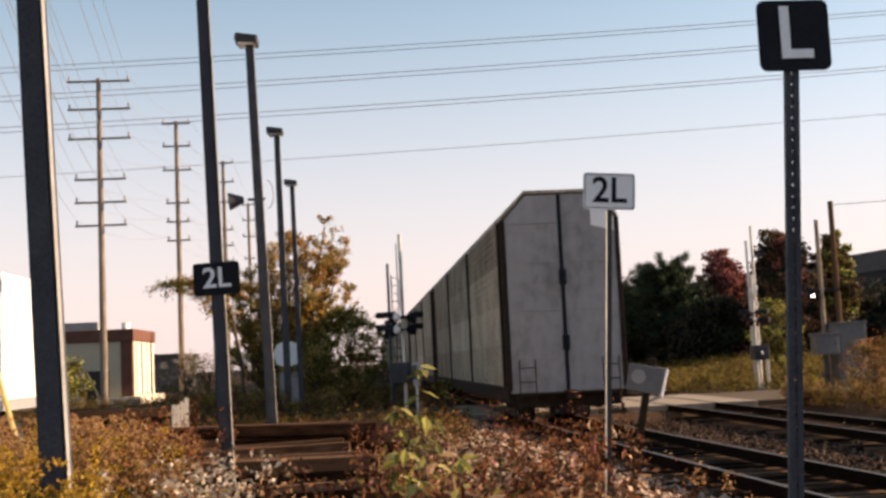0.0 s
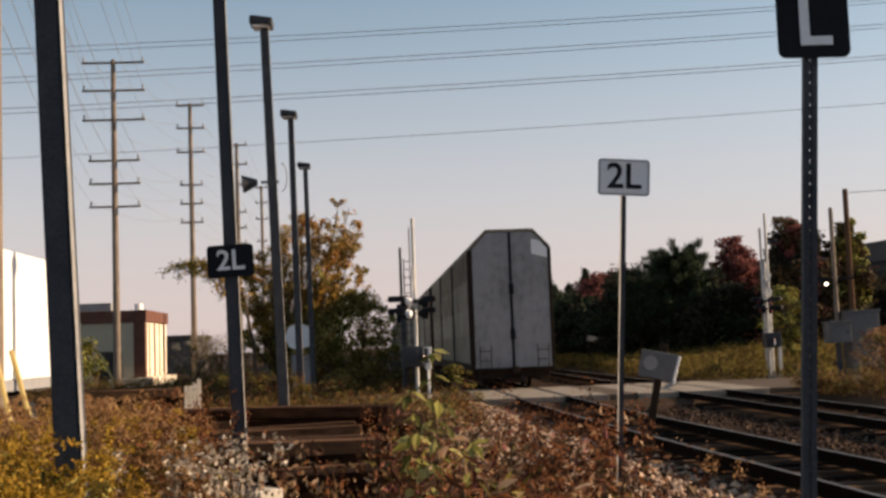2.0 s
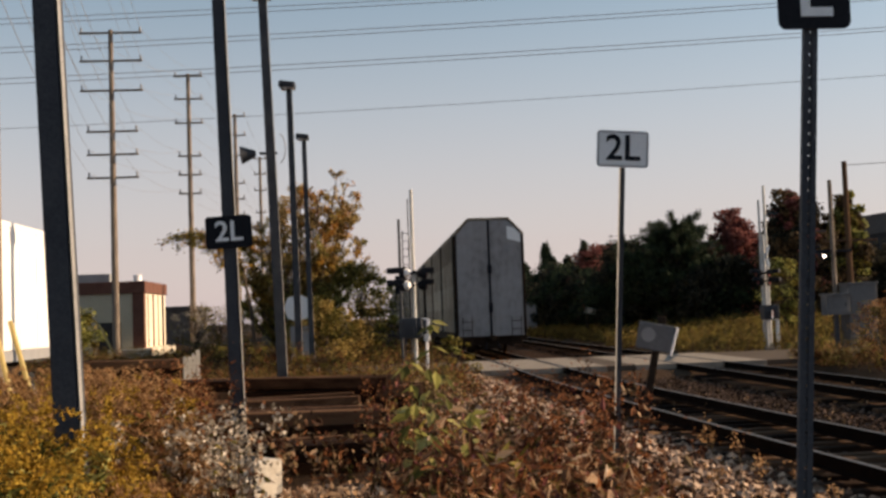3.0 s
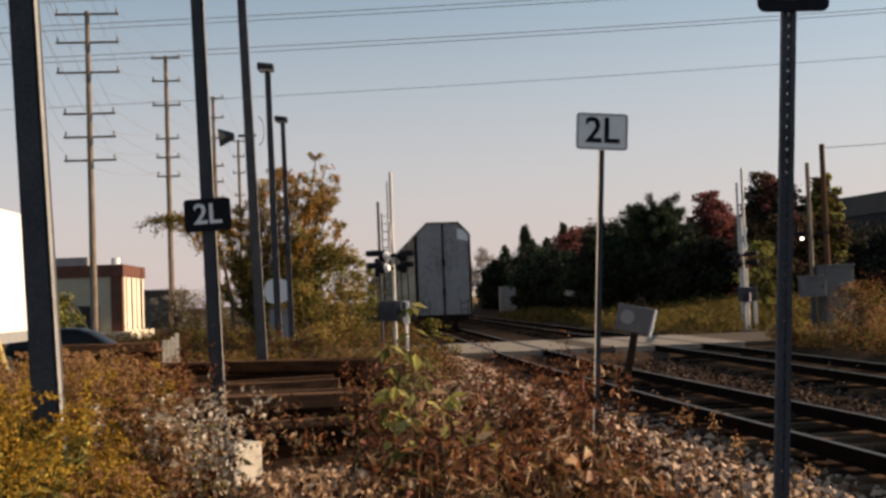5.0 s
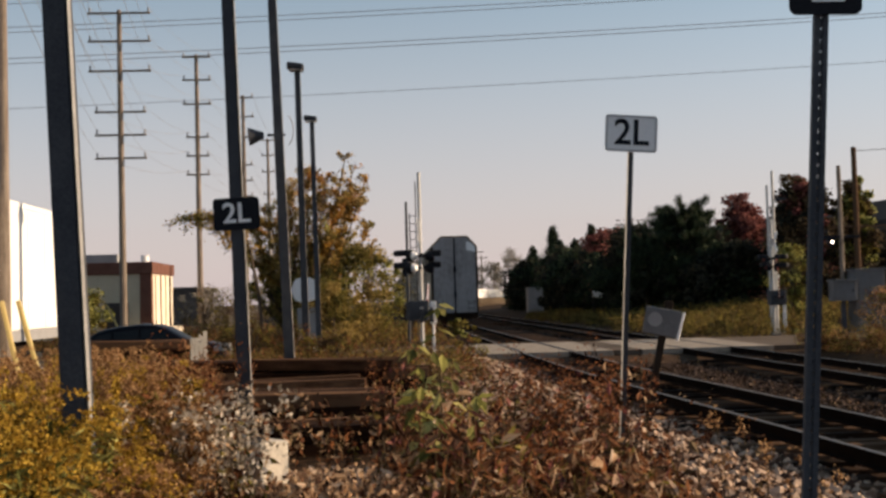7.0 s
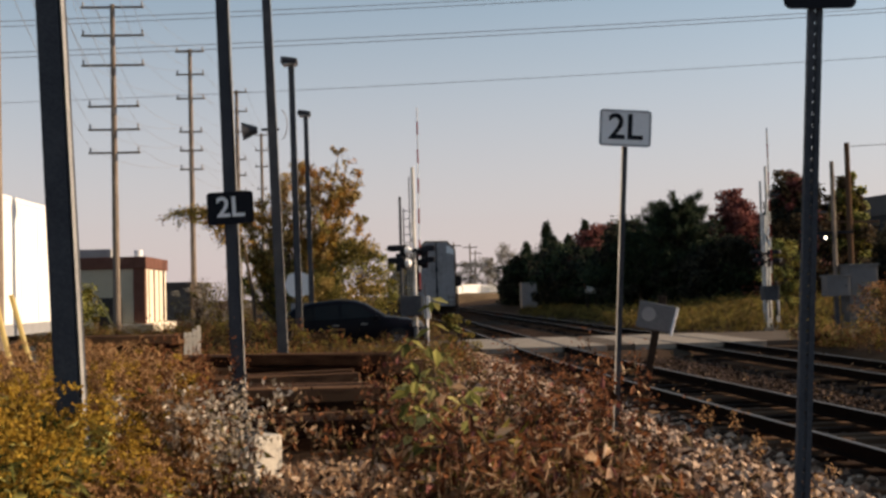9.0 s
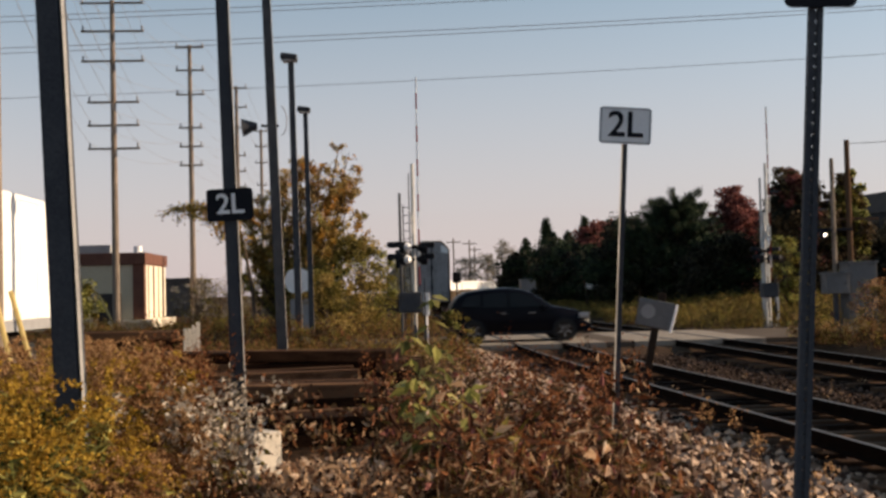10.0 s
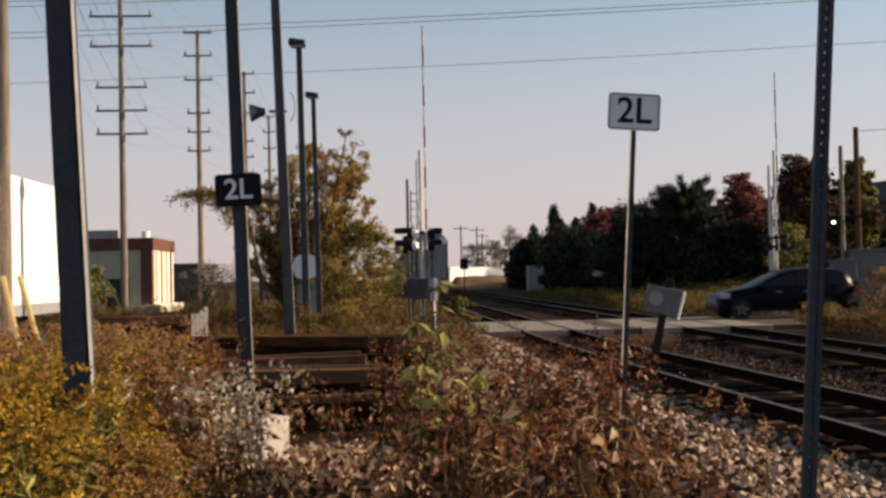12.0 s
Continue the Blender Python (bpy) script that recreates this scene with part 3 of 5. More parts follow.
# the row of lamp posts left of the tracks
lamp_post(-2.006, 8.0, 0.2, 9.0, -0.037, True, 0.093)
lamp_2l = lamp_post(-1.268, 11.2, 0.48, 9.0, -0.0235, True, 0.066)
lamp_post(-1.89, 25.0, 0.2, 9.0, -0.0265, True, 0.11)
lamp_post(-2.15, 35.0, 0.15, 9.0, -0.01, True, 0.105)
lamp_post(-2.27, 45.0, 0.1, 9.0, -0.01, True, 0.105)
for fx, fy, fa, fb in ((-2.006, 8.0, -0.1, 0.2), (-1.89, 25, -0.1, 0.2), (-2.15, 35, -0.35, 0.15), (-2.27, 45, -0.4, 0.1)):
    footing(fx, fy, fa, fb, 0.19)
footing(-1.1, 11.2, -0.1, 0.5, 0.16, -52)
sign_plate(lamp_2l, -0.05, -0.085, 2.195, 0.44, 0.31, "2L", 0.27, True, (0, -2, 0))
speaker = part("loudspeaker_horn", rodded((-0.62, 0, -0.03), (-0.3, 0, 0.0), 0.2, 0.07, sides=14), M["galv"], bpy.data.objects["lamp_post.002"])
speaker.location = (-0.16, 0, 5.25)
part("bracket", rodded((-0.22, 0, 0), (0.16, 0, 0), 0.03, sides=8), M["galv"], speaker)
loop = bmesh.new()
for k in range(8):
    a, b = radians(-80 + k * 20), radians(-60 + k * 20)
    rod(loop, (0.2 + 0.14 * math.cos(a), 0, 0.1 + 0.32 * math.sin(a)), (0.2 + 0.14 * math.cos(b), 0, 0.1 + 0.32 * math.sin(b)), 0.012, sides=5)
part("cable", loop, M["wire"], speaker)

# the white sign on a slim post, and the letter sign on a punched channel post
slim = empty("milepost_sign", pose(2.02, 9.8, -0.05), "white track sign lettered in black on a slim steel post", "sign")
flared_post(slim, 3.3, 0.056, 0.064)
sign_plate(slim, 0.207, -0.012, 3.235, 0.455, 0.32, "2L", 0.31, False, (0, 3.8, 0))
letter = empty("letter_sign", pose(1.775, 4.9, -0.05), "black square sign with a white letter on a punched steel post", "sign")
channel_post(letter, 3.3, 0.062, 0.067)
sign_plate(letter, 0.217, -0.012, 3.21, 0.325, 0.32, "L", 0.33, True, (0, 0, 0))

# the leaning board
board = empty("leaning_marker", pose(3.7, 16.0, -0.1), "weathered grey square board on a leaning rusty post", "marker")
part("post", boxed(-0.05, 0.05, -0.03, 0.03, 0, 1.35, 0.008, pose(0, 0, 0, 0, 12, 0)), M["car_dark"], board)
face = part("board", boxed(-0.25, 0.25, -0.02, 0.02, -0.19, 0.19, 0.02, pose(0.27, -0.055, 1.5, 0, 12, -18)), M["case_grey"], board)
# white strip puts the sunlight on the board's edge into colour
part("edge", boxed(0.245, 0.28, -0.03, 0.05, -0.2, 0.2, 0.008, pose(0.27, -0.055, 1.5, 0, 16, -18)), M["white"], face, "white strip painted as the board's sunlit edge")
part("disc", rodded((-0.1, -0.024, 0.02), (-0.1, -0.018, 0.02), 0.1, sides=20), M["grey"], face).matrix_basis = pose(0.27, -0.055, 1.5, 0, 12, -18)
part("bracket", boxed(-0.05, 0.06, -0.04, 0.04, 1.64, 1.8, 0.02, pose(0.2, 0, 0, 0, 6, 0)), M["car_dark"], board)


# ---------------------------------------------------------------- the level crossing
def crossing_signal(x, y, turn, height):
    """A mast with flashing lamps before round backings, a gate machine and its long arm. Faces along its own -x."""
    mast = empty("crossing_signal", pose(x, y, 0, 0, 0, turn), "silver crossing signal mast with hooded flashing lamps and gate machine", "signal", "level crossing signals")
    part("mast", rodded((0, 0, -0.3), (0, 0, height), 0.052, sides=14), M["aluminium"], mast)
    part("base", boxed(-0.2, 0.2, -0.2, 0.2, -0.35, 0.12, 0.03), M["concrete"], mast)
    part("cross_arm", boxed(-0.05, 0.05, -0.75, 0.75, 3.02, 3.1, 0.02), M["black"], mast)
    for k, (dy, dx, z) in enumerate(((-0.62, -0.22, 3.04), (-0.56, -0.22, 2.7), (0.1, 0.22, 3.04), (0.32, 0.22, 2.72))):
        s = -1 if dx < 0 else 1
        swivel = Matrix.Translation((dx, dy, z)) @ pose(0, 0, 0, 0, 0, -35 if s < 0 else 0) @ Matrix.Translation((-dx, -dy, -z))

        def turned(bm):
            bmesh.ops.transform(bm, matrix=swivel, verts=bm.verts[:])
            return bm

        lamp = part("signal_lamp", turned(rodded((dx, dy, z), (dx + s * 0.16, dy, z), 0.16, sides=20)), M["black"], mast)
        part("backing", turned(rodded((dx + s * 0.02, dy, z), (dx + s * 0.04, dy, z), 0.18, sides=20)), M["black"], lamp)
        part("hood", turned(boxed(*sorted((dx + s * 0.1, dx + s * (0.6 if s < 0 else 0.38))), dy - 0.15, dy + 0.15, z + 0.0, z + 0.17, 0.05)), M["black"], lamp)
        part("lens", turned(rodded((dx + s * 0.16, dy, z), (dx + s * 0.175, dy, z), 0.1, sides=16)), M["red"], lamp)
        part("lamp_back", turned(rodded((dx - s * 0.1, dy, z), (dx + s * 0.018, dy, z), 0.08, 0.14, sides=18)), M["white"] if s < 0 else M["black"], lamp, "white back of the lamp housing" if s < 0 else "")
        part("arm", boxed(*sorted((0, dx)), *sorted((0, dy)), z - 0.03, z + 0.03), M["black"], lamp)
    machine = part("gate_machine", boxed(-0.42, 0.18, -0.3, 0.26, 1.2, 1.78, 0.04), M["galv"], mast, "grey steel gate machine housing")
    part("cover", boxed(-0.45, -0.42, -0.24, 0.2, 1.26, 1.72, 0.012), M["galv"], machine)
    for sx in (-0.75, 0.75):
        part("crossbuck_blade", boxed(-0.03, -0.015, -0.55, 0.55, -0.09, 0.09, 0.01, pose(-0.06, 0, 3.7, 45 * sx / 0.75, 0, 0)), M["white"], mast)
    return mast


def gate_arm(length):
    """Along +y from its pivot, tapering, in red and white lengths, with counterweights behind the pivot."""
    arm = empty("gate_arm", pose(0, 0, 0), "long red and white striped crossing gate arm", "gate arm", "level crossing gate arms")
    n = 12
    for k in range(n):
        a, b = 0.5 + k * (length - 0.5) / n, 0.5 + (k + 1) * (length - 0.5) / n
        w = 0.07 - 0.035 * k / n
        part("arm_section", boxed(-0.025, 0.025, a, b, -w, w, 0.006), M["white"] if k % 2 else M["red"], arm)
    for s in (-0.14, 0.14):
        part("side_arm", boxed(s - 0.02, s + 0.02, -1.1, 0.7, -0.06, 0.06, 0.01), M["galv"], arm)
        part("counterweight", boxed(s - 0.05, s + 0.05, -1.25, -0.8, -0.2, 0.2, 0.02), M["galv"], arm)
    return arm


crossing_signal(1.28, 33.0, 0, 5.45)
crossing_signal(15.72, 45.0, 180, 4.6)
GATES = [gate_arm(7.6), gate_arm(8.2)]

case = empty("signal_case", pose(1.62, 33.4, 0), "small white junction case on a post by the signal", "case")
part("post", rodded((0, 0, -0.3), (0, 0, 1.5), 0.04, sides=10), M["white"], case)
part("body", boxed(-0.09, 0.09, -0.08, 0.08, 1.1, 1.75, 0.02), M["white"], case)

fence = empty("fence_panel", pose(-4.22, 27.6, -0.1, 0, 0, 12), "short white boarded fence panel at the road edge", "fence")
for k in range(4):
    part("board", boxed(-0.19 + k * 0.098, -0.1 + k * 0.098, 0, 0.025, 0.3, 1.08 + 0.075 * k, 0.006), M["pale_concrete"], fence)
for bz in (0.5, 0.95):
    part("rail", boxed(-0.2, 0.2, 0.026, 0.07, bz, bz + 0.08, 0.006), M["pale_concrete"], fence)
for px in (-0.15, 0.15):
    part("post", boxed(px - 0.04, px + 0.04, 0.071, 0.15, 0, 1.15, 0.01), M["pale_concrete"], fence)

# railway signal mast with ladder left of the train
ladder = empty("railway_signal_mast", pose(1.2, 44.0, -0.3), "slim dark railway signal mast with a ladder", "signal mast")
part("mast", rodded((0, 0, 0), (0, 0, 5.85), 0.06, 0.05, sides=12), M["galv"], ladder)
for s in (0.12, 0.36):
    part("ladder_rail", rodded((s, -0.1, 0.3), (s, -0.1, 5.4 if s < 0.2 else 6.6), 0.025, sides=6), M["galv"], ladder)
for k in range(17):
    part("rung", rodded((0.12, -0.1, 0.5 + k * 0.3), (0.36, -0.1, 0.5 + k * 0.3), 0.014, sides=6), M["galv"], ladder)
part("signal_head", boxed(-0.2, 0.1, 0.1, 0.4, 3.0, 3.7, 0.05), M["black"], ladder)

# octagonal sign seen from its back, with a small board beneath
octa = empty("octagonal_sign", pose(-2.85, 46.2, -0.4), "pale octagonal road sign on a post seen from behind", "sign")
part("plate", rodded((0, -0.01, 2.72), (0, 0.01, 2.72), 0.56, sides=8), M["white"], octa)
part("lower_plate", boxed(-0.32, 0.42, -0.01, 0.01, 0.75, 2.0, 0.01), M["grey"], octa)
part("post", boxed(-0.04, 0.04, 0.012, 0.07, 0, 2.9), M["galv"], octa)

# right of the crossing: poles, relay cabinet and boxes
def tall_pole(x, y, h, r, mat, label):
    p = empty("pole", pose(x, y, 0), label, "pole")
    part("shaft", rodded((0, 0, -0.5), (0, 0, h), r, r * 0.8, sides=12), M[mat], p)
    return p


tall_pole(16.12, 46.5, 6.1, 0.06, "aluminium", "slim silver signal pole beside the crossing")
p = tall_pole(16.36, 46.5, 6.7, 0.07, "aluminium", "tall silver signal pole with a short arm beside the crossing")
part("arm", boxed(0, 0.55, -0.03, 0.03, 5.5, 5.57), M["galv"], p)
p = tall_pole(18.22, 44.2, 6.6, 0.1, "wood", "pale wooden pole beside a lit crossing lamp")
part("cross_arm", boxed(-0.75, 0.75, -0.04, 0.04, 3.75, 3.85, 0.02), M["black"], p)
part("lamp", rodded((-0.42, -0.16, 3.6), (-0.42, 0.05, 3.6), 0.17, sides=16), M["black"], p)
part("lamp_lens", rodded((-0.42, -0.19, 3.6), (-0.42, -0.16, 3.6), 0.055, sides=16), M["signal_on"], p)
p = tall_pole(25.6, 60.0, 9.3, 0.17, "tie", "dark wooden service pole with a thin wire")
part("cross_arm", boxed(-1.4, 1.6, -0.06, 0.06, 5.0, 5.12, 0.02), M["tie"], p)


def cabinet(x, y, w, d, z0, h, mat, label):
    c = empty("equipment_cabinet", pose(x, y, z0), label, "cabinet")
    part("body", boxed(-w / 2, w / 2, -d / 2, d / 2, 0, h, 0.03), M[mat], c)
    part("lid", boxed(-w / 2 - 0.05, w / 2 + 0.05, -d / 2 - 0.05, d / 2 + 0.05, h, h + 0.08, 0.02), M[mat], c)
    part("door", boxed(-w / 2 + 0.08, w / 2 - 0.08, -d / 2 - 0.025, -d / 2 - 0.002, 0.12, h - 0.1, 0.01), M[mat], c)
    part("handle", boxed(w / 2 - 0.2, w / 2 - 0.16, -d / 2 - 0.05, -d / 2 - 0.02, h * 0.45, h * 0.6), M["galv"], c)


cabinet(19.0, 43.9, 1.15, 0.9, 0.05, 2.4, "case_grey", "tall grey steel relay cabinet by the crossing")
cabinet(17.95, 43.6, 0.9, 0.6, 1.3, 0.75, "case_grey", "grey gate machine box raised on a stand")
part("stand", boxed(-0.08, 0.08, -0.08, 0.08, -1.4, 0, 0.01), M["galv"], bpy.data.objects["equipment_cabinet.001"])
cabinet(15.1, 110.0, 1.5, 1.2, 0.3, 2.3, "grey", "grey equipment shed far along the tracks")


for bx, by, bh in ((16.9, 43.6, 1.25), (16.35, 45.6, 1.5)):
    b = empty("marker_post", pose(bx, by, -0.1), "short white marker post beside the crossing", "marker", "crossing marker posts")
    part("post", boxed(-0.06, 0.06, -0.06, 0.06, 0, bh, 0.015), M["white"], b)
    part("cap", boxed(-0.08, 0.08, -0.08, 0.08, bh, bh + 0.05, 0.01), M["grey"], b)
tank = empty("tank", pose(15.45, 80, 0.1), "small white tank on a rusty stand before the hedge", "tank")
bm = rodded((-0.42, 0, 1.75), (0.42, 0.15, 1.62), 0.21, sides=18)
bmesh.ops.bevel(bm, geom=[e for e in bm.edges if len(e.link_faces) == 2 and max(len(f.verts) for f in e.link_faces) > 4], offset=0.07, segments=3, affect="EDGES")
part("shell", bm, M["white"], tank)
for lx in (-0.3, 0.3):
    part("leg", boxed(lx - 0.05, lx + 0.05, -0.1, 0.25, -0.4, 1.58, 0.01), M["car_dark"], tank)
part("strut", rodded((-0.35, 0.05, 1.7), (-0.7, 0.05, 2.5), 0.05, sides=8), M["brick_brown"], tank)


# ---------------------------------------------------------------- utility poles and wires
def utility_pole(x, y, h, half, r=0.2):
    p = empty("utility_pole", pose(x, y, -0.3), "tall weathered wooden utility pole with six crossarms", "utility pole", "line of utility poles")
    part("shaft", rodded((0, 0, 0), (0, 0, h + 0.3), r, r * 0.6, sides=12), M["wood"], p)
    tips = []
    for k in range(6):
        z = h + 0.1 - (0, 1.47, 3.02, 5.15, 6.35, 7.55)[k]
        w = half * (1.0 if k < 3 else 0.82)
        arm = part("crossarm", boxed(-w, w, -0.07, 0.07, z, z + 0.1, 0.02), M["wood"], p)
        for s in (-1, 1):
            part("insulator", rodded((s * (w - 0.1), 0, z + 0.12), (s * (w - 0.1), 0, z + 0.34), 0.05, sides=8), M["grey"], arm)
            tips.append(Vector((x + s * (w - 0.1), y, z + 0.02)))
    return tips


POLES = [(-7.25, 23.0, 17.2, 0.6, 0.13), (-12.95, 60, 17.2, 1.6), (-11.15, 74, 17.85, 0.9), (-9.8, 88, 17.7, 0.8), (-10.0, 110, 17.5, 0.6)]
TIPS = [utility_pole(*p) for p in POLES]
part("transformer_guard", rodded((0.3, -0.3, 0), (-0.9, 0.1, 2.3), 0.06, sides=8), M["yellow"], bpy.data.objects["utility_pole.001"], "yellow guy wire guard")


for gx, gy, hx in ((0.55, -0.5, 0.1), (0.9, -0.3, 0.35)):
    part("guy_guard", rodded((gx, gy, 0.2), (hx, gy, 2.3), 0.05, sides=8), M["yellow"], bpy.data.objects["utility_pole"], "yellow guy wire guard")


def strand(name, a, b, sag, r, label, group):
    n = 15
    side = Vector((b - a).cross(Vector((0, 0, 1)))).normalized()
    verts, faces = [], []
    for k in range(n):
        f = k / (n - 1)
        p = a.lerp(b, f) - Vector((0, 0, sag * 4 * f * (1 - f)))
        verts += [p + side * r, p + Vector((0, 0, r)), p - side * r, p - Vector((0, 0, r))]
    for k in range(n - 1):
        for i in range(4):
            j = (i + 1) % 4
            faces.append((k * 4 + i, k * 4 + j, k * 4 + 4 + j, k * 4 + 4 + i))
    me = bpy.data.meshes.new(name)
    me.from_pydata([tuple(v) for v in verts], [], faces)
    return tagged(hang(name, me, M["wire"]), label, "wire", group)


for ta, tb in zip(TIPS, TIPS[1:]):
    for a, b in list(zip(ta, tb))[::1]:
        strand("power_line", a, b, 0.5, 0.010, "thin power line sagging between utility poles", "utility pole lines")
for zs in ((28.6, 29.6, 32.2), (26.0, 27.05, 30.0), (23.4, 24.15, 27.0), (19.6, 20.7, 22.9)):
    for d in ((0.0, 0.5) if zs[0] > 20 else (0.0,)):
        a, b = Vector((-70, 100, zs[0] - 1.2 + d)), Vector((90, 100, zs[2] + 1.6 + d * 0.6))
        strand("overhead_line", a, b, 1.1, 0.032 if zs[0] > 20 else 0.024, "high voltage line crossing above the tracks", "high voltage lines")
strand("service_line", Vector((25.6, 60, 9.1)), Vector((50, 62, 11.3)), 0.3, 0.02, "thin service wire from the dark pole", "service wires")


# ---------------------------------------------------------------- buildings, trailer
def build_hut():
    h = empty("flat_roofed_building", pose(-13.1, 68, 0), "small beige flat-roofed building with brown cornice", "building")
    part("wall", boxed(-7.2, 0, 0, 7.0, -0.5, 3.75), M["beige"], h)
    # side wall paler than the front: sunlight put into its colour
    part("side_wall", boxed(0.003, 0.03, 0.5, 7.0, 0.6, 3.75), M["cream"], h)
    part("corner", boxed(-0.62, 0.04, -0.04, 0.5, -0.5, 3.75), M["brick_brown"], h, "dark brown corner cladding")
    part("cornice", boxed(-7.35, 0.14, -0.14, 7.14, 3.753, 4.45, 0.03), M["brick_brown"], h)
    part("plinth", boxed(-1.9, 0.6, -0.7, 7.4, -0.3, 0.55, 0.02), M["cream"], h)
    for k in range(4):
        part("pilaster", boxed(0.032, 0.09, 1.1 + k * 1.6, 1.3 + k * 1.6, 0.6, 3.7), M["brick_brown"] if k % 2 else M["beige"], h)
    part("door", boxed(-2.6, -1.3, -0.06, -0.003, -0.2, 2.1), M["dark_clad"], h)
    part("rooftop_unit", boxed(-4.6, -2.2, 1.5, 3.5, 4.45, 5.0, 0.05), M["grey"], h)
    part("dish", rodded((-0.7, 2, 4.45), (-0.7, 2, 4.9), 0.25, sides=12), M["white"], h)
    far = empty("far_building", pose(-10.5, 105, 0), "low dark building beyond the poles", "building")
    part("wall", boxed(-7.8, -5.2, 0, 8, -1, 3.2), M["roofing"], far)
    part("roof", boxed(-8.0, -5.0, -0.2, 8.2, 3.203, 3.5), M["roofing"], far)


def build_trailer():
    t = empty("semi_trailer", pose(-7.42, 12.0, -0.1), "bright white semi-trailer parked beside the weeds", "trailer")
    L = 15.6
    part("body", boxed(-2.6, 0, 0, L, 1.5, 4.15, 0.03), M["trailer"], t)
    part("lower_rail", boxed(-2.59, 0.02, 0.02, L - 0.02, 1.27, 1.497, 0.01), M["grey"], t)
    part("top_rail", boxed(-2.61, 0.012, -0.01, L + 0.01, 4.06, 4.17, 0.01), M["trailer"], t)
    for k in range(12):
        part("side_seam", boxed(0.001, 0.008, 0.6 + k * 1.25, 0.66 + k * 1.25, 1.5, 4.05), M["trailer"], t)
    part("skirt", boxed(-0.06, 0.0, 3.0, 11.2, 0.55, 1.268, 0.01), M["trailer"], t)
    for y in (12.6, 13.9):
        for s in (-0.16, -2.44):
            w = part("wheel", rodded((s - 0.14, y, 0.5), (s + 0.14, y, 0.5), 0.5, sides=24), M["tyre"], t)
            part("hub", rodded((s + 0.13, y, 0.5), (s + 0.16, y, 0.5), 0.24, sides=16), M["alloy"], w)
    part("bogie", boxed(-2.2, -0.4, 11.8, 14.8, 0.75, 1.27, 0.03), M["car_dark"], t)
    for s in (-0.5, -2.1):
        part("landing_leg", boxed(s - 0.07, s + 0.07, 2.2, 2.34, 0.05, 1.27), M["galv"], t)


def build_warehouse():
    w = empty("warehouse", pose(46.3, 60, 0, 0, 0, 9.4), "long dark warehouse with a low grey roof", "warehouse")
    part("wall", boxed(0, 30, 0, 110, -1, 7.2), M["dark_clad"], w)
    part("fascia", boxed(-0.15, 30.15, -0.15, 110.15, 7.203, 8.8), M["roofing"], w)
    for k in range(11):
        part("wall_rib", boxed(-0.08, -0.003, 4 + k * 10, 4.4 + k * 10, -1, 7.2), M["roofing"], w)
    far = empty("white_sheds", pose(14.6, 232, 0, 0, 0, 48), "row of low sunlit white sheds at the end of the line", "shed")
    for k in range(5):
        part("shed_wall", boxed(k * 6.6, 6.3 + k * 6.6, 0, 7, -2, 3.3 - 0.12 * k), M["trailer"], far)
        part("shed_roof", boxed(-0.1 + k * 6.6, 6.4 + k * 6.6, -0.2, 7.2, 3.303 - 0.12 * k, 3.75 - 0.12 * k), M["trailer"], far)
    for x, y, h in ((18.3, 250, 13), (21.8, 250, 12.6), (-1.0, 220, 11), (27.5, 300, 13)):
        p = empty("distant_pole", pose(x, y, 0), "distant wooden power pole against the sky", "utility pole", "distant poles")
        part("shaft", rodded((0, 0, -1), (0, 0, h), 0.2, 0.15, sides=8), M["wood"], p)
        part("crossarm", boxed(-1.6, 1.6, -0.1, 0.1, h - 0.9, h - 0.7), M["wood"], p)
    d = empty("dwarf_signal", pose(8.3, 110, -0.1), "small dark railway signal on a short mast", "signal")
    part("mast", rodded((0, 0, 0), (0, 0, 3.0), 0.07, sides=8), M["galv"], d)
    part("head", boxed(-0.4, 0.4, -0.15, 0.15, 2.6, 3.6, 0.1), M["black"], d)


def build_bank():
    """A low bank of bare earth before the far sheds."""
    verts, nx, ny = [], 40, 9
    for j in range(ny):
        for i in range(nx):
            u, v = i / (nx - 1), j / (ny - 1)
            h = 2.1 * math.sin(math.pi * v) ** 0.7 * step(0, 0.05, u) * (1 - step(0.8, 1.0, u))
            verts.append((12.6 + 34 * u, 206 + 8 * v + 4 * u, -0.3 + h * (1 + 0.25 * noise.noise((u * 9, v * 2, 3)))))
    faces = [(j * nx + i, j * nx + i + 1, (j + 1) * nx + i + 1, (j + 1) * nx + i) for j in range(ny - 1) for i in range(nx - 1)]
    me = bpy.data.meshes.new("earth_bank")
    me.from_pydata(verts, [], faces)
    me.polygons.foreach_set("use_smooth", [True] * len(me.polygons))
    tagged(hang("earth_bank", me, M["dry_bank"]), "low tan bank of bare earth before far sheds", "bank", kind="structure")


build_hut()
build_bank()
build_trailer()
build_warehouse()


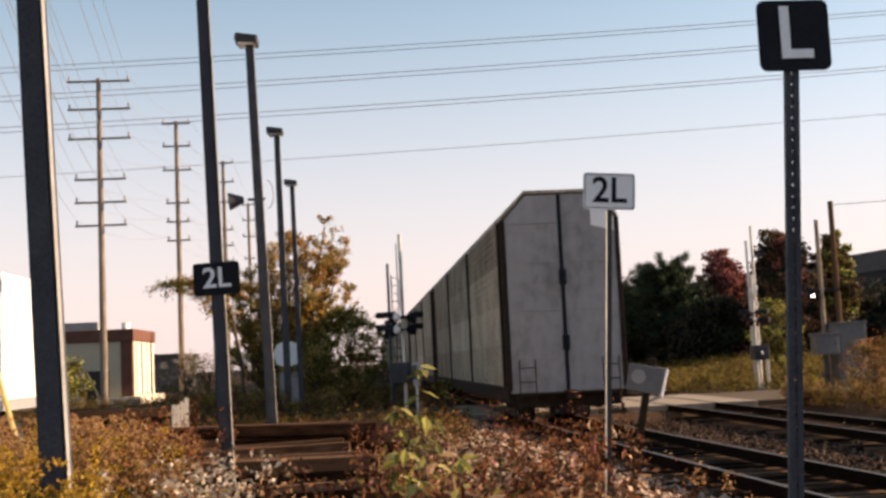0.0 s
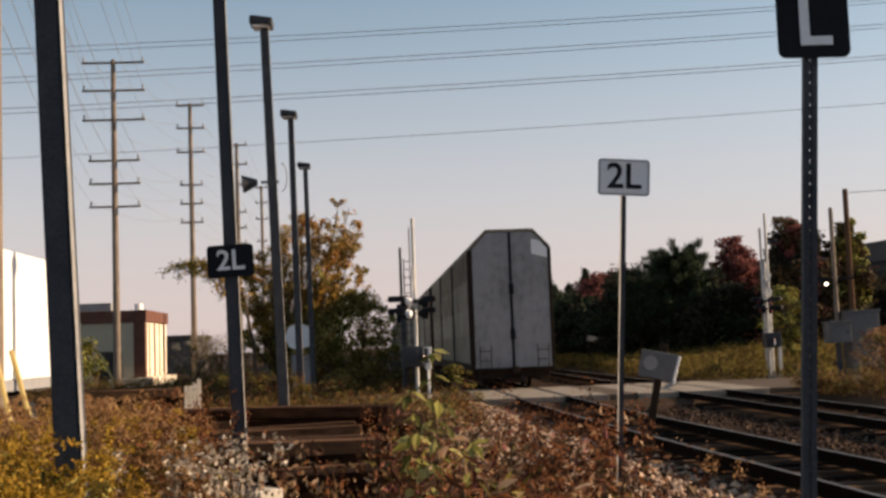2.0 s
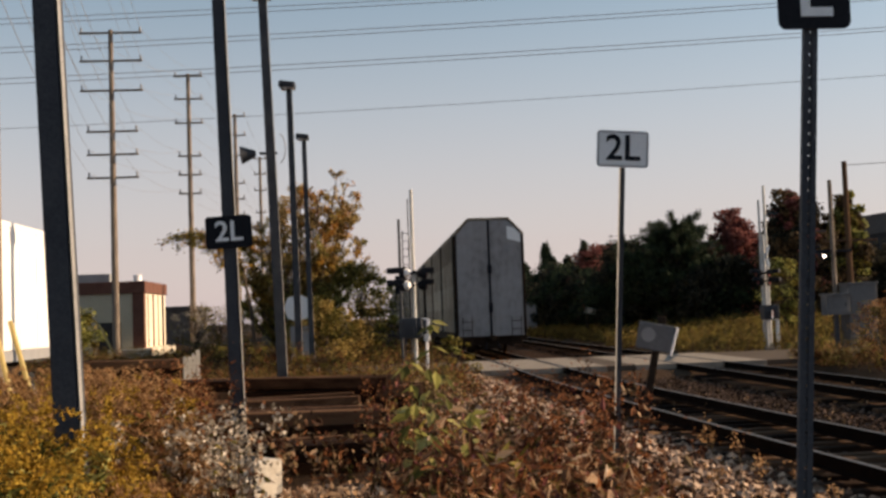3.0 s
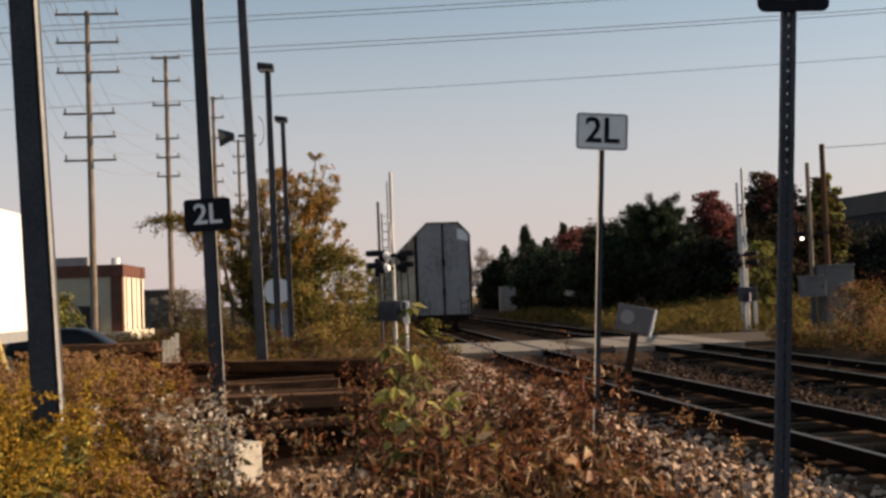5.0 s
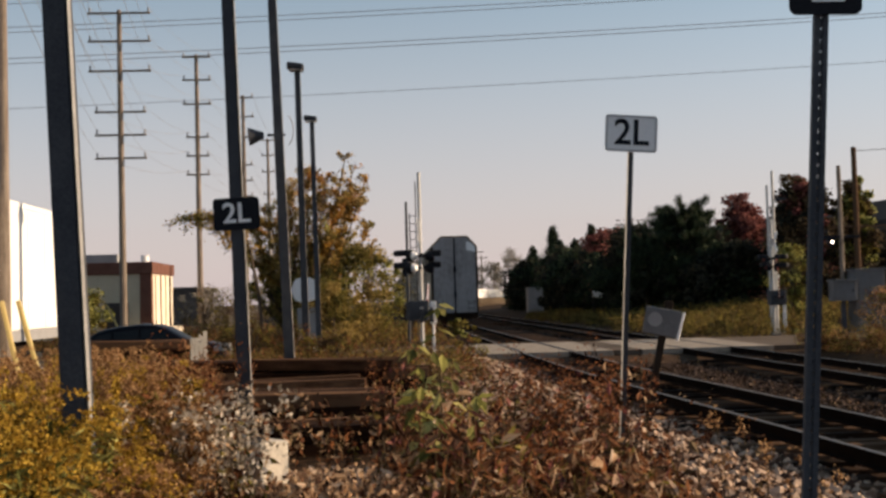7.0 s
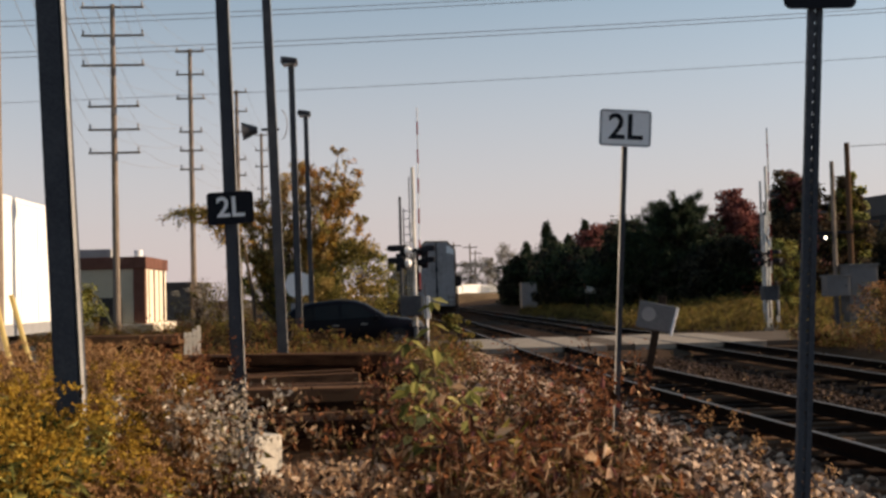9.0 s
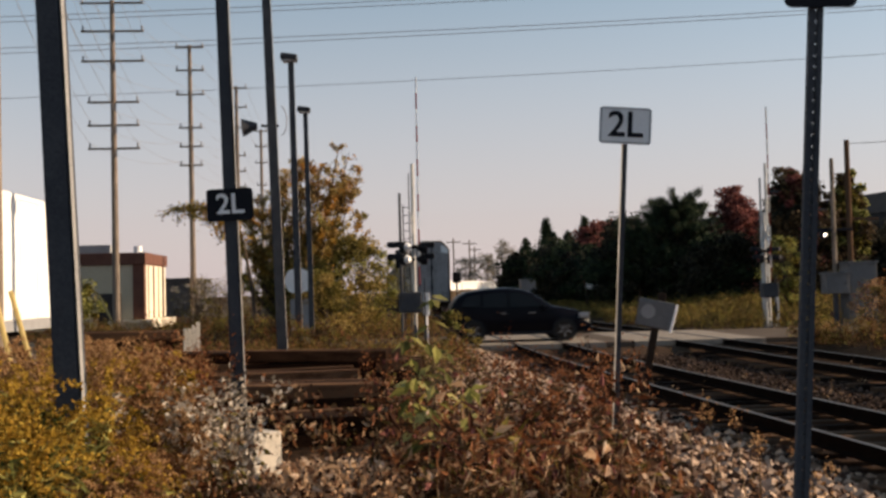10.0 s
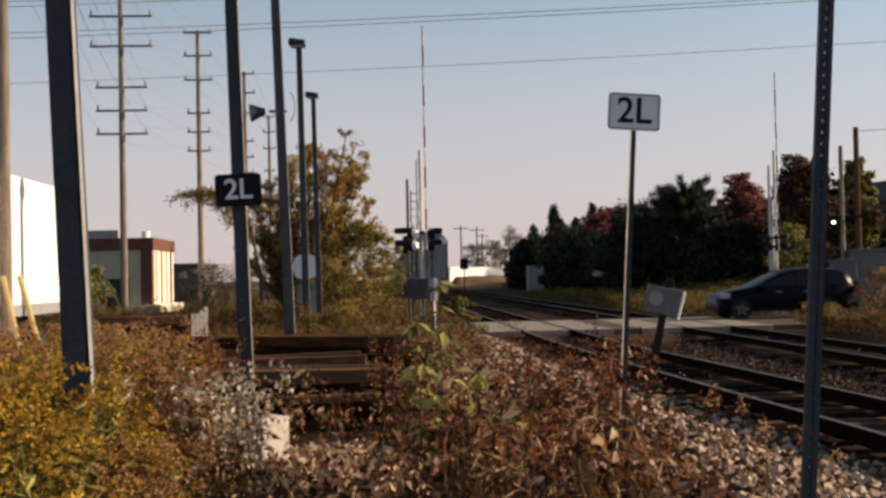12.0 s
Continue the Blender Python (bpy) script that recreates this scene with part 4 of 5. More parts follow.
# ---------------------------------------------------------------- stacked timber
def build_timber():
    rng = random.Random(3)
    beam = boxed(-1.3, 1.3, -0.12, 0.12, 0, 0.2, 0.015)
    me = bpy.data.meshes.new("old_tie")
    beam.to_mesh(me)
    beam.free()
    stacks = [(-3.15, 22.2, 4, 4, 1), (-0.75, 21.8, 4, 4, -2), (-1.9, 19.3, 3, 5, 2), (-1.0, 16.8, 3, 5, 0), (-0.9, 14.3, 2, 5, 3), (-5.9, 30.0, 5, 4, 0), (-4.6, 24.9, 2, 4, 5)]
    for cx, cy, rows, deep, turn in stacks:
        s = empty("tie_stack", pose(cx, cy, -0.08, 0, 0, turn), "stack of old brown railway ties among the weeds", "timber stack", "stacks of old ties")
        for r in range(rows):
            for d in range(deep - (r == rows - 1)):
                o = hang("timber", me, M["timber"], s)
                o.matrix_basis = pose(rng.uniform(-0.5, 0.5), d * 0.29 - 0.4, r * 0.21, rng.uniform(-4, 4), rng.uniform(-1.6, 1.6), rng.uniform(-5, 5))


build_timber()


# ---------------------------------------------------------------- trees and weeds
def tree(name, x, y, z, height, spread, leaves, clumps, per, size, seed, label, category="tree", low=0.25, lean=0.0, group="trees"):
    rng = np.random.default_rng(seed)
    t = empty(name, pose(x, y, z), label, category, group)
    bm = bmesh.new()
    top = Vector((lean * height, 0, height * 0.8))
    rod(bm, (0, 0, -0.3), top * 0.5, height * 0.02 + 0.03, height * 0.013 + 0.02, sides=8)
    rod(bm, top * 0.5, top, height * 0.013 + 0.02, 0.02, sides=7)
    centres = []
    for k in range(clumps):
        h = low + (1 - low) * rng.random() ** 0.85
        a = rng.uniform(0, 2 * math.pi)
        prof = math.sin(math.pi * min(1, max(0.08, (h - low) / (1 - low) * 0.8 + 0.15))) ** 0.7
        r = spread * prof * math.sqrt(rng.random()) * rng.uniform(0.75, 1.15)
        wild = 1.0 + (0.42 * rng.random() if k % 4 == 0 else 0.0)
        c = Vector((r * wild * math.cos(a) + lean * height * h, r * wild * math.sin(a), height * h * (1 + (wild - 1) * 0.3)))
        if k % 3 == 0:
            rod(bm, top * max(0.15, h - 0.3), c, 0.03 + height * 0.003, 0.01, sides=5, caps=False)
        centres.append(c)
    part("trunk", bm, M["bark"], t)
    per_mat = [[] for _ in leaves]
    for c in centres:
        k = int(rng.integers(len(leaves)))
        rad = spread * rng.uniform(0.06, 0.22)
        n = int(per * rng.uniform(0.5, 1.4))
        per_mat[k].append(np.array(c) + np.clip(rng.normal(size=(n, 3)), -1.5, 1.5) * rad * np.array([1, 1, 0.75]))
    for k, mat in enumerate(leaves):
        if per_mat[k]:
            pts = np.concatenate(per_mat[k])
            n = len(pts)
            me = quads("foliage", pts, unit(rng, n), unit(rng, n), size * rng.uniform(0.6, 1.2, n), size * rng.uniform(1.0, 1.8, n))
            hang("crown", me, M[mat], t)
    return t


def conifer(x, y, z, height, spread, seed, mat="fir_leaf"):
    rng = np.random.default_rng(seed)
    t = empty("conifer", pose(x, y, z), "dark green conifer with a pointed top", "conifer", "conifers")
    bm = rodded((0, 0, -0.3), (0, 0, height * 0.95), height * 0.018, 0.02, sides=7)
    pts = []
    for k in range(int(height * 16)):
        h = rng.random() ** 0.9
        r = spread * (1 - h) * rng.uniform(0.6, 1.1) + 0.1
        a = rng.uniform(0, 6.28)
        end = np.array([r * math.cos(a), r * math.sin(a), height * (0.06 + 0.92 * h) - 0.15 * r])
        start = np.array([0, 0, end[2] + 0.1 * r])
        if k % 5 == 0:
            rod(bm, start.tolist(), end.tolist(), 0.03, 0.008, sides=4, caps=False)
        f = rng.random((34, 1)) ** 0.6
        pts.append(start + (end - start) * f + rng.normal(size=(34, 3)) * 0.10 * (0.5 + spread * 0.3))
    part("trunk", bm, M["bark"], t)
    pts = np.concatenate(pts)
    n = len(pts)
    hang("crown", quads("foliage", pts, unit(rng, n), unit(rng, n), 0.14, 0.42), M[mat], t)


def feathered_tree(x, y, z, seed):
    """Many stems fanning up from one foot, each hung with rising twigs; green low down, gold and tan above."""
    rng = np.random.default_rng(seed)
    t = empty("autumn_tree", pose(x, y, z), "tall feathery tree turning yellow and tan over green lower leaves", "tree", "trees")
    bm = bmesh.new()
    sets = {"olive_leaf": [], "green_leaf": [], "gold_leaf": [], "straw_leaf": [], "orange_leaf": [], "tawny_leaf": []}
    for k in range(46):
        tx = -2.6 + 5.9 * ((k * 0.618034) % 1.0)
        ty = rng.uniform(-1.9, 1.9)
        top = (8.7 - 0.19 * (tx - 1.5) ** 2 - 0.18 * ty * ty) * (rng.uniform(0.86, 1.02) if k % 3 else rng.uniform(0.45, 0.85))
        tip = Vector((tx, ty, top))
        knee = Vector((tx * 0.5, ty * 0.5, top * 0.42))
        foot = Vector((rng.uniform(-0.25, 0.25), rng.uniform(-0.2, 0.2), -0.3))
        rod(bm, foot, knee, 0.08, 0.05, sides=6, caps=False)
        rod(bm, knee, tip, 0.05, 0.01, sides=5, caps=False)
        for q in range(30):
            f = 0.12 + 0.88 * rng.random()
            p = foot.lerp(knee, f / 0.5) if f < 0.5 else knee.lerp(tip, (f - 0.5) / 0.5)
            a = rng.uniform(0, 6.28)
            reach = rng.uniform(0.35, 1.15) * (1.1 - 0.55 * f)
            e = p + Vector((math.cos(a) * reach, math.sin(a) * reach, reach * rng.uniform(0.15, 1.1)))
            if q % 3 == 0:
                rod(bm, p, e, 0.014, 0.004, sides=3, caps=False)
            level = p.z / 8.5 + rng.normal() * 0.1
            kind = ("olive_leaf", "green_leaf", "tawny_leaf")[q % 3] if level < 0.32 else ("tawny_leaf", "gold_leaf", "straw_leaf", "olive_leaf", "tawny_leaf")[q % 5] if level < 0.66 else ("straw_leaf", "orange_leaf", "tawny_leaf", "straw_leaf")[q % 4]
            n = int(50 * rng.uniform(0.4, 1.4))
            g = rng.random((n, 1)) ** 0.8
            way = np.array(e - p)
            sets[kind].append((np.array(p) + way * g + rng.normal(size=(n, 3)) * 0.075, np.repeat((way / np.linalg.norm(way))[None], n, 0)))
    part("trunk", bm, M["bark"], t)
    for kind, clusters in sets.items():
        pts, ways = np.concatenate([c[0] for c in clusters]), np.concatenate([c[1] for c in clusters])
        n = len(pts)
        ups = ways + 0.6 * unit(rng, n)
        hang("crown", quads("foliage", pts, unit(rng, n), ups, 0.078 * rng.uniform(0.6, 1.2, n), 0.17 * rng.uniform(0.6, 1.3, n)), M[kind], t)


feathered_tree(-3.35, 53, -0.2, 11)


def arching_tree():
    """A thin stem that bends over, its twigs hanging from the arch."""
    rng = np.random.default_rng(12)
    t = empty("thin_tree", pose(-4.85, 49.5, -0.2), "thin arching tree with drooping yellow leaves", "tree", "trees")
    line = [Vector(p) for p in ((0, 0, -0.2), (-0.15, 0, 2.4), (-0.5, 0, 4.3), (-1.2, 0.1, 5.4), (-2.2, 0.1, 5.9), (-3.3, 0.0, 5.75))]
    bm = bmesh.new()
    for i, (a, b) in enumerate(zip(line, line[1:])):
        rod(bm, a, b, 0.085 - 0.014 * i, 0.071 - 0.014 * i, sides=7)
    sets = [[], []]
    for k in range(60):
        f = 2.0 + 3.0 * rng.random()
        i = min(4, int(f))
        p = line[i].lerp(line[i + 1], f - i)
        q = p + Vector((rng.normal() * 0.35, rng.normal() * 0.45, -rng.uniform(0.05, 1.2 - 0.18 * (f - 2))))
        rod(bm, p, q, 0.018, 0.006, sides=4, caps=False)
        way = np.array(q - p)
        sets[k % 2].append(np.array(p) + way * rng.random((46, 1)) + rng.normal(size=(46, 3)) * 0.11)
    part("trunk", bm, M["bark"], t)
    for pts, leaf_mat in zip(sets, ("gold_leaf", "olive_leaf")):
        pts = np.concatenate(pts)
        n = len(pts)
        hang("crown", quads("foliage", pts, unit(rng, n), unit(rng, n), 0.07, 0.13), M[leaf_mat], t)


arching_tree()
for sx, sy, sh in ((-3.7, 34.3, 1.5), (-2.5, 34.5, 1.45), (-1.3, 34.2, 1.1)):
    tree("brush", sx, sy, -0.35, sh, 0.9, ["stalk", "rust_leaf", "olive_leaf"], 46, 46, 0.05, 17, "brown twiggy brush beside the road", "shrub", low=0.05, group="roadside brush")
for sx, sy, sh in ((-8.7, 58.5, 2.9), (-7.6, 59.5, 2.6), (-6.6, 58.0, 2.9)):
    tree("brush", sx, sy, -0.3, sh, 1.5, ["stalk", "pale_hazy_twig", "olive_leaf", "olive_leaf"], 56, 60, 0.06, int(sy * 2), "straw-coloured twiggy brush beyond the road", "shrub", low=0.05, group="brush beyond the road")
tree("shrub", -0.4, 50.5, -0.2, 4.2, 2.0, ["olive_leaf", "tawny_leaf", "olive_leaf", "green_leaf"], 80, 150, 0.085, 13, "green and yellow shrub under the tree", "shrub", low=0.08)
tree("shrub", -1.8, 47.5, -0.2, 2.6, 1.5, ["olive_leaf", "tawny_leaf"], 50, 130, 0.08, 14, "green and yellow shrub under the tree", "shrub", low=0.05)
tree("shrub", 2.45, 34.0, -0.2, 1.5, 0.5, ["green_leaf", "olive_leaf"], 22, 40, 0.07, 16, "small green shrub at the foot of the signal", "shrub", low=0.1)
tree("shrub", -16.0, 64, -0.2, 2.8, 1.6, ["green_leaf", "olive_leaf"], 50, 60, 0.13, 15, "dark green shrub beside the beige building", "shrub", low=0.05)
conifer(21.7, 140, 0, 10.4, 3.4, 21)
conifer(26.4, 140, 0, 10.4, 3.6, 22)
conifer(24.0, 138, 0, 8.6, 3.4, 23)
for k, (cx, cy, ch) in enumerate(((18.6, 148, 6.4), (19.8, 145, 8.4), (23.2, 144, 8.8), (25.2, 142, 8.2), (28.6, 136, 8.8))):
    conifer(cx, cy, 0, ch, 3.0, 90 + k)
# distance haze is put into these trees' pale twig colour
for k, (bx, by, bh) in enumerate(((21.5, 250, 8.5), (26.0, 255, 9.0), (29.4, 250, 11.6), (31.5, 245, 8.0), (35.0, 250, 9.0))):
    tree("bare_tree", bx, by, 0, bh, 3.4, ["pale_hazy_twig"], 60, 40, 0.26, 110 + k, "half bare pale tree far along the line", low=0.15, group="distant bare trees")
for k, (tx, ty, th, ts, mats) in enumerate([
        (24.6, 120, 8.2, 3.0, ["red_leaf", "red_leaf", "dark_leaf"]), (18.4, 138, 5.4, 3.2, ["dark_leaf", "fir_leaf"]), (21.5, 134, 6.6, 3.4, ["fir_leaf", "fir_leaf"]), (27.5, 122, 7.6, 3.4, ["dark_leaf"]), (18.4, 95, 6.3, 1.9, ["red_leaf", "red_leaf", "dark_leaf"]), (17.4, 91, 4.3, 2.3, ["dark_leaf", "fir_leaf"]), (26.0, 112, 7.0, 3.6, ["dark_leaf", "fir_leaf"]), (20.4, 76, 5.6, 2.4, ["fir_leaf", "dark_leaf"]),
        (18.0, 80, 5.2, 2.6, ["dark_leaf", "fir_leaf"]), (24.9, 77, 7.4, 2.0, ["red_leaf"]), (22.5, 72, 4.6, 2.6, ["dark_leaf", "dark_leaf", "fir_leaf"]),
        (25.6, 70, 5.0, 2.4, ["dark_leaf", "dark_leaf", "red_leaf"]), (24.9, 66, 7.9, 2.0, ["stalk", "red_leaf", "dark_leaf", "stalk"]), (28.0, 66, 7.6, 1.3, ["green_leaf", "olive_leaf", "stalk"]), (29.5, 68, 4.6, 2.6, ["dark_leaf"]),
        (17.0, 100, 4.2, 2.6, ["dark_leaf", "fir_leaf"]), (20.0, 112, 5.5, 3.0, ["dark_leaf", "fir_leaf"]), (24.5, 105, 6.0, 3.4, ["dark_leaf"]), (20.5, 88, 5.5, 3.2, ["dark_leaf"]), (23.5, 82, 5.2, 3.0, ["dark_leaf"]), (28.5, 78, 5.4, 3.0, ["dark_leaf", "red_leaf"]), (22.0, 98, 7.2, 3.6, ["dark_leaf", "dark_leaf", "fir_leaf"]), (21.0, 125, 6.0, 3.4, ["fir_leaf", "dark_leaf"]),
        (33.0, 70, 4.6, 2.8, ["dark_leaf"]), (36.0, 74, 4.6, 2.8, ["dark_leaf"])]):
    tree("hedge_tree", tx, ty, 0.3, th - 0.3, ts, mats, 170, 140 if ty < 100 else 90, 0.17 if ty < 100 else 0.25, 40 + k, "dense dark tree of the hedge beyond the tracks", low=0.04, group="hedge trees")
tree("shrub", 14.5, 31.8, -0.3, 2.0, 1.3, ["seed_head", "olive_leaf", "rust_leaf", "seed_head"], 70, 110, 0.042, 61, "rusty orange bush beside the far track", "shrub", low=0.05)
tree("shrub", 13.2, 33.8, -0.3, 1.0, 0.9, ["olive_leaf", "green_leaf", "seed_head"], 40, 80, 0.05, 62, "low green and yellow bush beside the road", "shrub", low=0.05)
tree("shrub", 18.3, 50.0, 0.3, 3.3, 0.95, ["olive_leaf", "green_leaf"], 60, 90, 0.075, 60, "light green shrub behind the crossing gate", "shrub", low=0.1)


def pine(x, y, z, height, spread, seed):
    """A long-needled pine: upswept boughs that end in bristling tufts."""
    rng = np.random.default_rng(seed)
    t = empty("pine", pose(x, y, z), "dark long-needled pine rising above the hedge", "pine")
    bm = rodded((0, 0, -0.3), (0.1, 0, height * 0.9), 0.16, 0.04, sides=8)
    tips = []
    for k in range(190):
        h = 0.3 + 0.7 * rng.random()
        a = rng.uniform(0, 6.28)
        r = spread * (1.25 - 0.55 * h) * rng.uniform(0.35, 1.25)
        end = Vector((r * math.cos(a), r * math.sin(a), height * (h * 0.8) + 0.45 * r * rng.random() + 0.6 * rng.random()))
        rod(bm, (0, 0, max(0.3, end.z - 0.5 * r)), end, 0.035, 0.01, sides=4, caps=False)
        tips.append(np.array(end))
    part("trunk", bm, M["bark"], t)
    cs, ns, us = [], [], []
    for c in tips:
        n = 110
        d = unit(rng, n) * 0.8 + c / np.linalg.norm(c) * 0.5 + np.array([0, 0, 0.3])
        d /= np.linalg.norm(d, axis=1)[:, None]
        back = np.array([c[0], c[1], 0.3 * np.hypot(c[0], c[1])]) * (0.55 * rng.random((n, 1)) ** 1.3)
        cs.append(c - back + rng.normal(size=(n, 3)) * 0.1 + d * 0.16)
        us.append(d)
        ns.append(unit(rng, n))
    hang("crown", quads("foliage", np.concatenate(cs), np.concatenate(ns), np.concatenate(us), 0.055, 0.46, 0.0), M["fir_leaf"], t)


pine(20.4, 75.5, 0.3, 8.2, 2.8, 131)
pine(18.4, 78, 0.3, 5.6, 1.8, 132)


def weeds(name, label, area, count, tall, mats, seed, leaf_size=0.05, plume=None, spread=0.12, leaves=14, slope=None, kind="stuff", slim=1.0):
    """Upright stalks with leaves along them and plumes at their tips, over a rectangle of ground."""
    rng = np.random.default_rng(seed)
    x0, x1, y0, y1 = area
    holder = empty(name, pose(0, 0, 0), label, "weeds", kind=kind)
    stems, lp, pl = [], [], []
    x, y = rng.uniform(x0, x1, count), y0 + (y1 - y0) * rng.random(count)
    for i in range(count):
        g = ground_z(x[i], y[i]) - 0.05
        h = tall * rng.uniform(0.45, 1.1) * (slope(x[i], y[i]) if slope else 1.0)
        if h < 0.08:
            continue
        b = np.array([x[i], y[i], g])
        tip = b + np.array([rng.normal() * 0.16 * h, rng.normal() * 0.16 * h, h])
        stems.append((b, tip))
        f = rng.uniform(0.2, 1.0, (leaves, 1))
        lp.append(b + (tip - b) * f + rng.normal(size=(leaves, 3)) * spread * np.array([1, 1, 0.6]) * min(1.0, h))
        if plume:
            n = plume[1]
            pl.append(tip + rng.normal(size=(n, 3)) * np.array(plume[2]) + np.array([0, 0, -0.02]))
    a, b = np.array([s[0] for s in stems]), np.array([s[1] for s in stems])
    n = len(a)
    v = (b - a) * 0.5
    length = np.linalg.norm(b - a, axis=1)
    nrm = np.cross(v / length[:, None], unit(rng, n))
    nrm /= np.linalg.norm(nrm, axis=1)[:, None]
    hang("stalks", quads("stalks", (a + b) / 2, nrm, v / length[:, None], 0.012, length, 0.0), M["stalk"], holder)
    lp = np.concatenate(lp)
    cut = rng.integers(len(mats), size=len(lp))
    for k, mat in enumerate(mats):
        q = lp[cut == k]
        m = len(q)
        hang("leaves", quads("leaves", q, unit(rng, m), unit(rng, m), leaf_size * rng.uniform(0.5, 1.1, m) * slim, leaf_size * rng.uniform(1.2, 2.4, m) / slim ** 0.5), M[mat], holder)
    if plume:
        q = np.concatenate(pl)
        m = len(q)
        hang("plumes", quads("plumes", q, unit(rng, m), unit(rng, m), plume[3], plume[3] * 1.6), M[plume[0]], holder)
    return holder


# golden plumes at the left, dry brown stalks in the middle, white seed heads by the lamp post
def panicles(name, label, fan, count, tall, flower, leaf_mats, seed, leaves=26, heads=7, size=0.016, shape=None):
    """Leafy upright stems that end in arching sprays of tiny flowers, in a fan of ground seen from the path: x = ratio * y."""
    rng = np.random.default_rng(seed)
    r0, r1, y0, y1 = fan
    holder = empty(name, pose(0, 0, 0), label, "weeds", kind="stuff")
    a, b, lp, lu, fp = [], [], [], [], []
    for i in range(count):
        y = y0 + (y1 - y0) * rng.random()
        x = rng.uniform(r0, r1) * y
        h = tall * rng.uniform(0.6, 1.08) * (shape(x, y) if shape else 1.0)
        foot = np.array([x, y, ground_z(x, y) - 0.05])
        tip = foot + np.array([rng.normal() * 0.1 * h, rng.normal() * 0.1 * h, h])
        a.append(foot)
        b.append(tip)
        f = rng.uniform(0.15, 0.88, (leaves, 1))
        out = unit(rng, leaves) * np.array([1, 1, 0.35]) + np.array([0, 0, 0.25])
        lp.append(foot + (tip - foot) * f + out * 0.05)
        lu.append(out)
        for k in range(heads):
            g = 1.0 - 0.24 * rng.random()
            p = foot + (tip - foot) * g
            ang = rng.uniform(0, 6.28)
            run = rng.uniform(0.08, 0.24) * (1.25 - (g - 0.76) * 2.5)
            u = rng.random((24, 1))
            arc = np.concatenate([math.cos(ang) * run * u, math.sin(ang) * run * u, 0.11 * u - 0.1 * u * u], 1)
            fp.append(p + arc + rng.normal(size=(24, 3)) * 0.013)
    a, b = np.array(a), np.array(b)
    n = len(a)
    length = np.linalg.norm(b - a, axis=1)
    up = (b - a) / length[:, None]
    nrm = np.cross(up, unit(rng, n))
    nrm /= np.linalg.norm(nrm, axis=1)[:, None]
    hang("stalks", quads("stalks", (a + b) / 2, nrm, up, 0.011, length, 0.0), M["stalk"], holder)
    lp, lu = np.concatenate(lp), np.concatenate(lu)
    cut = rng.integers(len(leaf_mats), size=len(lp))
    for k, mat in enumerate(leaf_mats):
        q, w = lp[cut == k], lu[cut == k]
        m = len(q)
        hang("leaves", quads("leaves", q, unit(rng, m), w, 0.024 * rng.uniform(0.6, 1.3, m), 0.115 * rng.uniform(0.6, 1.3, m)), M[mat], holder)
    fp = np.concatenate(fp)
    m = len(fp)
    hang("flowers", quads("flowers", fp, unit(rng, m), unit(rng, m), size * rng.uniform(0.7, 1.3, m), size * rng.uniform(1.0, 1.9, m)), M[flower], holder)


panicles("goldenrod", "tall goldenrod with yellow plumes over green leaves", (-0.36, -0.243, 5.4, 7.7), 58, 1.36, "gold_flower", ["olive_leaf", "green_leaf", "green_leaf", "olive_leaf"], 71, 64, 6, 0.021)
panicles("goldenrod", "tall goldenrod with yellow plumes over green leaves", (-0.36, -0.2, 8.2, 12.0), 70, 1.32, "gold_flower", ["olive_leaf", "green_leaf", "olive_leaf"], 92, 30, 7)
panicles("goldenrod", "rusty goldenrod gone to seed", (-0.25, -0.158, 8.4, 16.0), 330, 1.28, "seed_head", ["rust_leaf", "olive_leaf", "seed_head", "seed_head"], 72, 30, 9, 0.019, lambda x, y: 1.04 if x < -0.19 * y else 0.86)
panicles("goldenrod", "rusty goldenrod gone to seed", (-0.36, -0.25, 9.0, 18.0), 170, 1.25, "seed_head", ["rust_leaf", "olive_leaf", "gold_leaf"], 93, 26, 8, 0.02)
panicles("goldenrod", "low goldenrod fading from yellow to brown", (-0.245, -0.18, 6.6, 8.6), 44, 0.95, "gold_flower", ["olive_leaf", "seed_head", "rust_leaf", "green_leaf"], 94, 34, 6)
panicles("goldenrod", "goldenrod with yellow plumes among the rusty ones", (-0.25, -0.168, 8.6, 13.0), 44, 1.3, "gold_flower", ["olive_leaf", "olive_leaf", "seed_head"], 98, 40, 7, 0.02)
panicles("goldenrod", "low goldenrod gone to brown seed", (-0.235, -0.185, 6.4, 8.4), 50, 0.85, "seed_head", ["olive_leaf", "seed_head", "rust_leaf"], 95, 30, 7)
weeds("dock", "rusty brown dock stems gone to seed", (-2.0, -1.45, 9.9, 11.4), 60, 1.2, ["rust_leaf", "rust_leaf", "dry_leaf"], 84, 0.04, ("rust_leaf", 60, (0.04, 0.04, 0.16), 0.02), 0.07, 14)
weeds("aster", "dry aster stems with whitish seed heads", (-1.8, -1.05, 8.4, 10.2), 54, 1.02, ["olive_leaf", "dry_leaf", "rust_leaf"], 73, 0.05, ("flower", 34, (0.055, 0.055, 0.085), 0.036), 0.08, 16)
weeds("aster", "dry aster stems with whitish seed heads", (-2.2, -1.5, 7.8, 9.0), 22, 0.8, ["olive_leaf", "dry_leaf"], 83, 0.04, ("flower", 18, (0.055, 0.055, 0.018), 0.04), 0.08, 14)
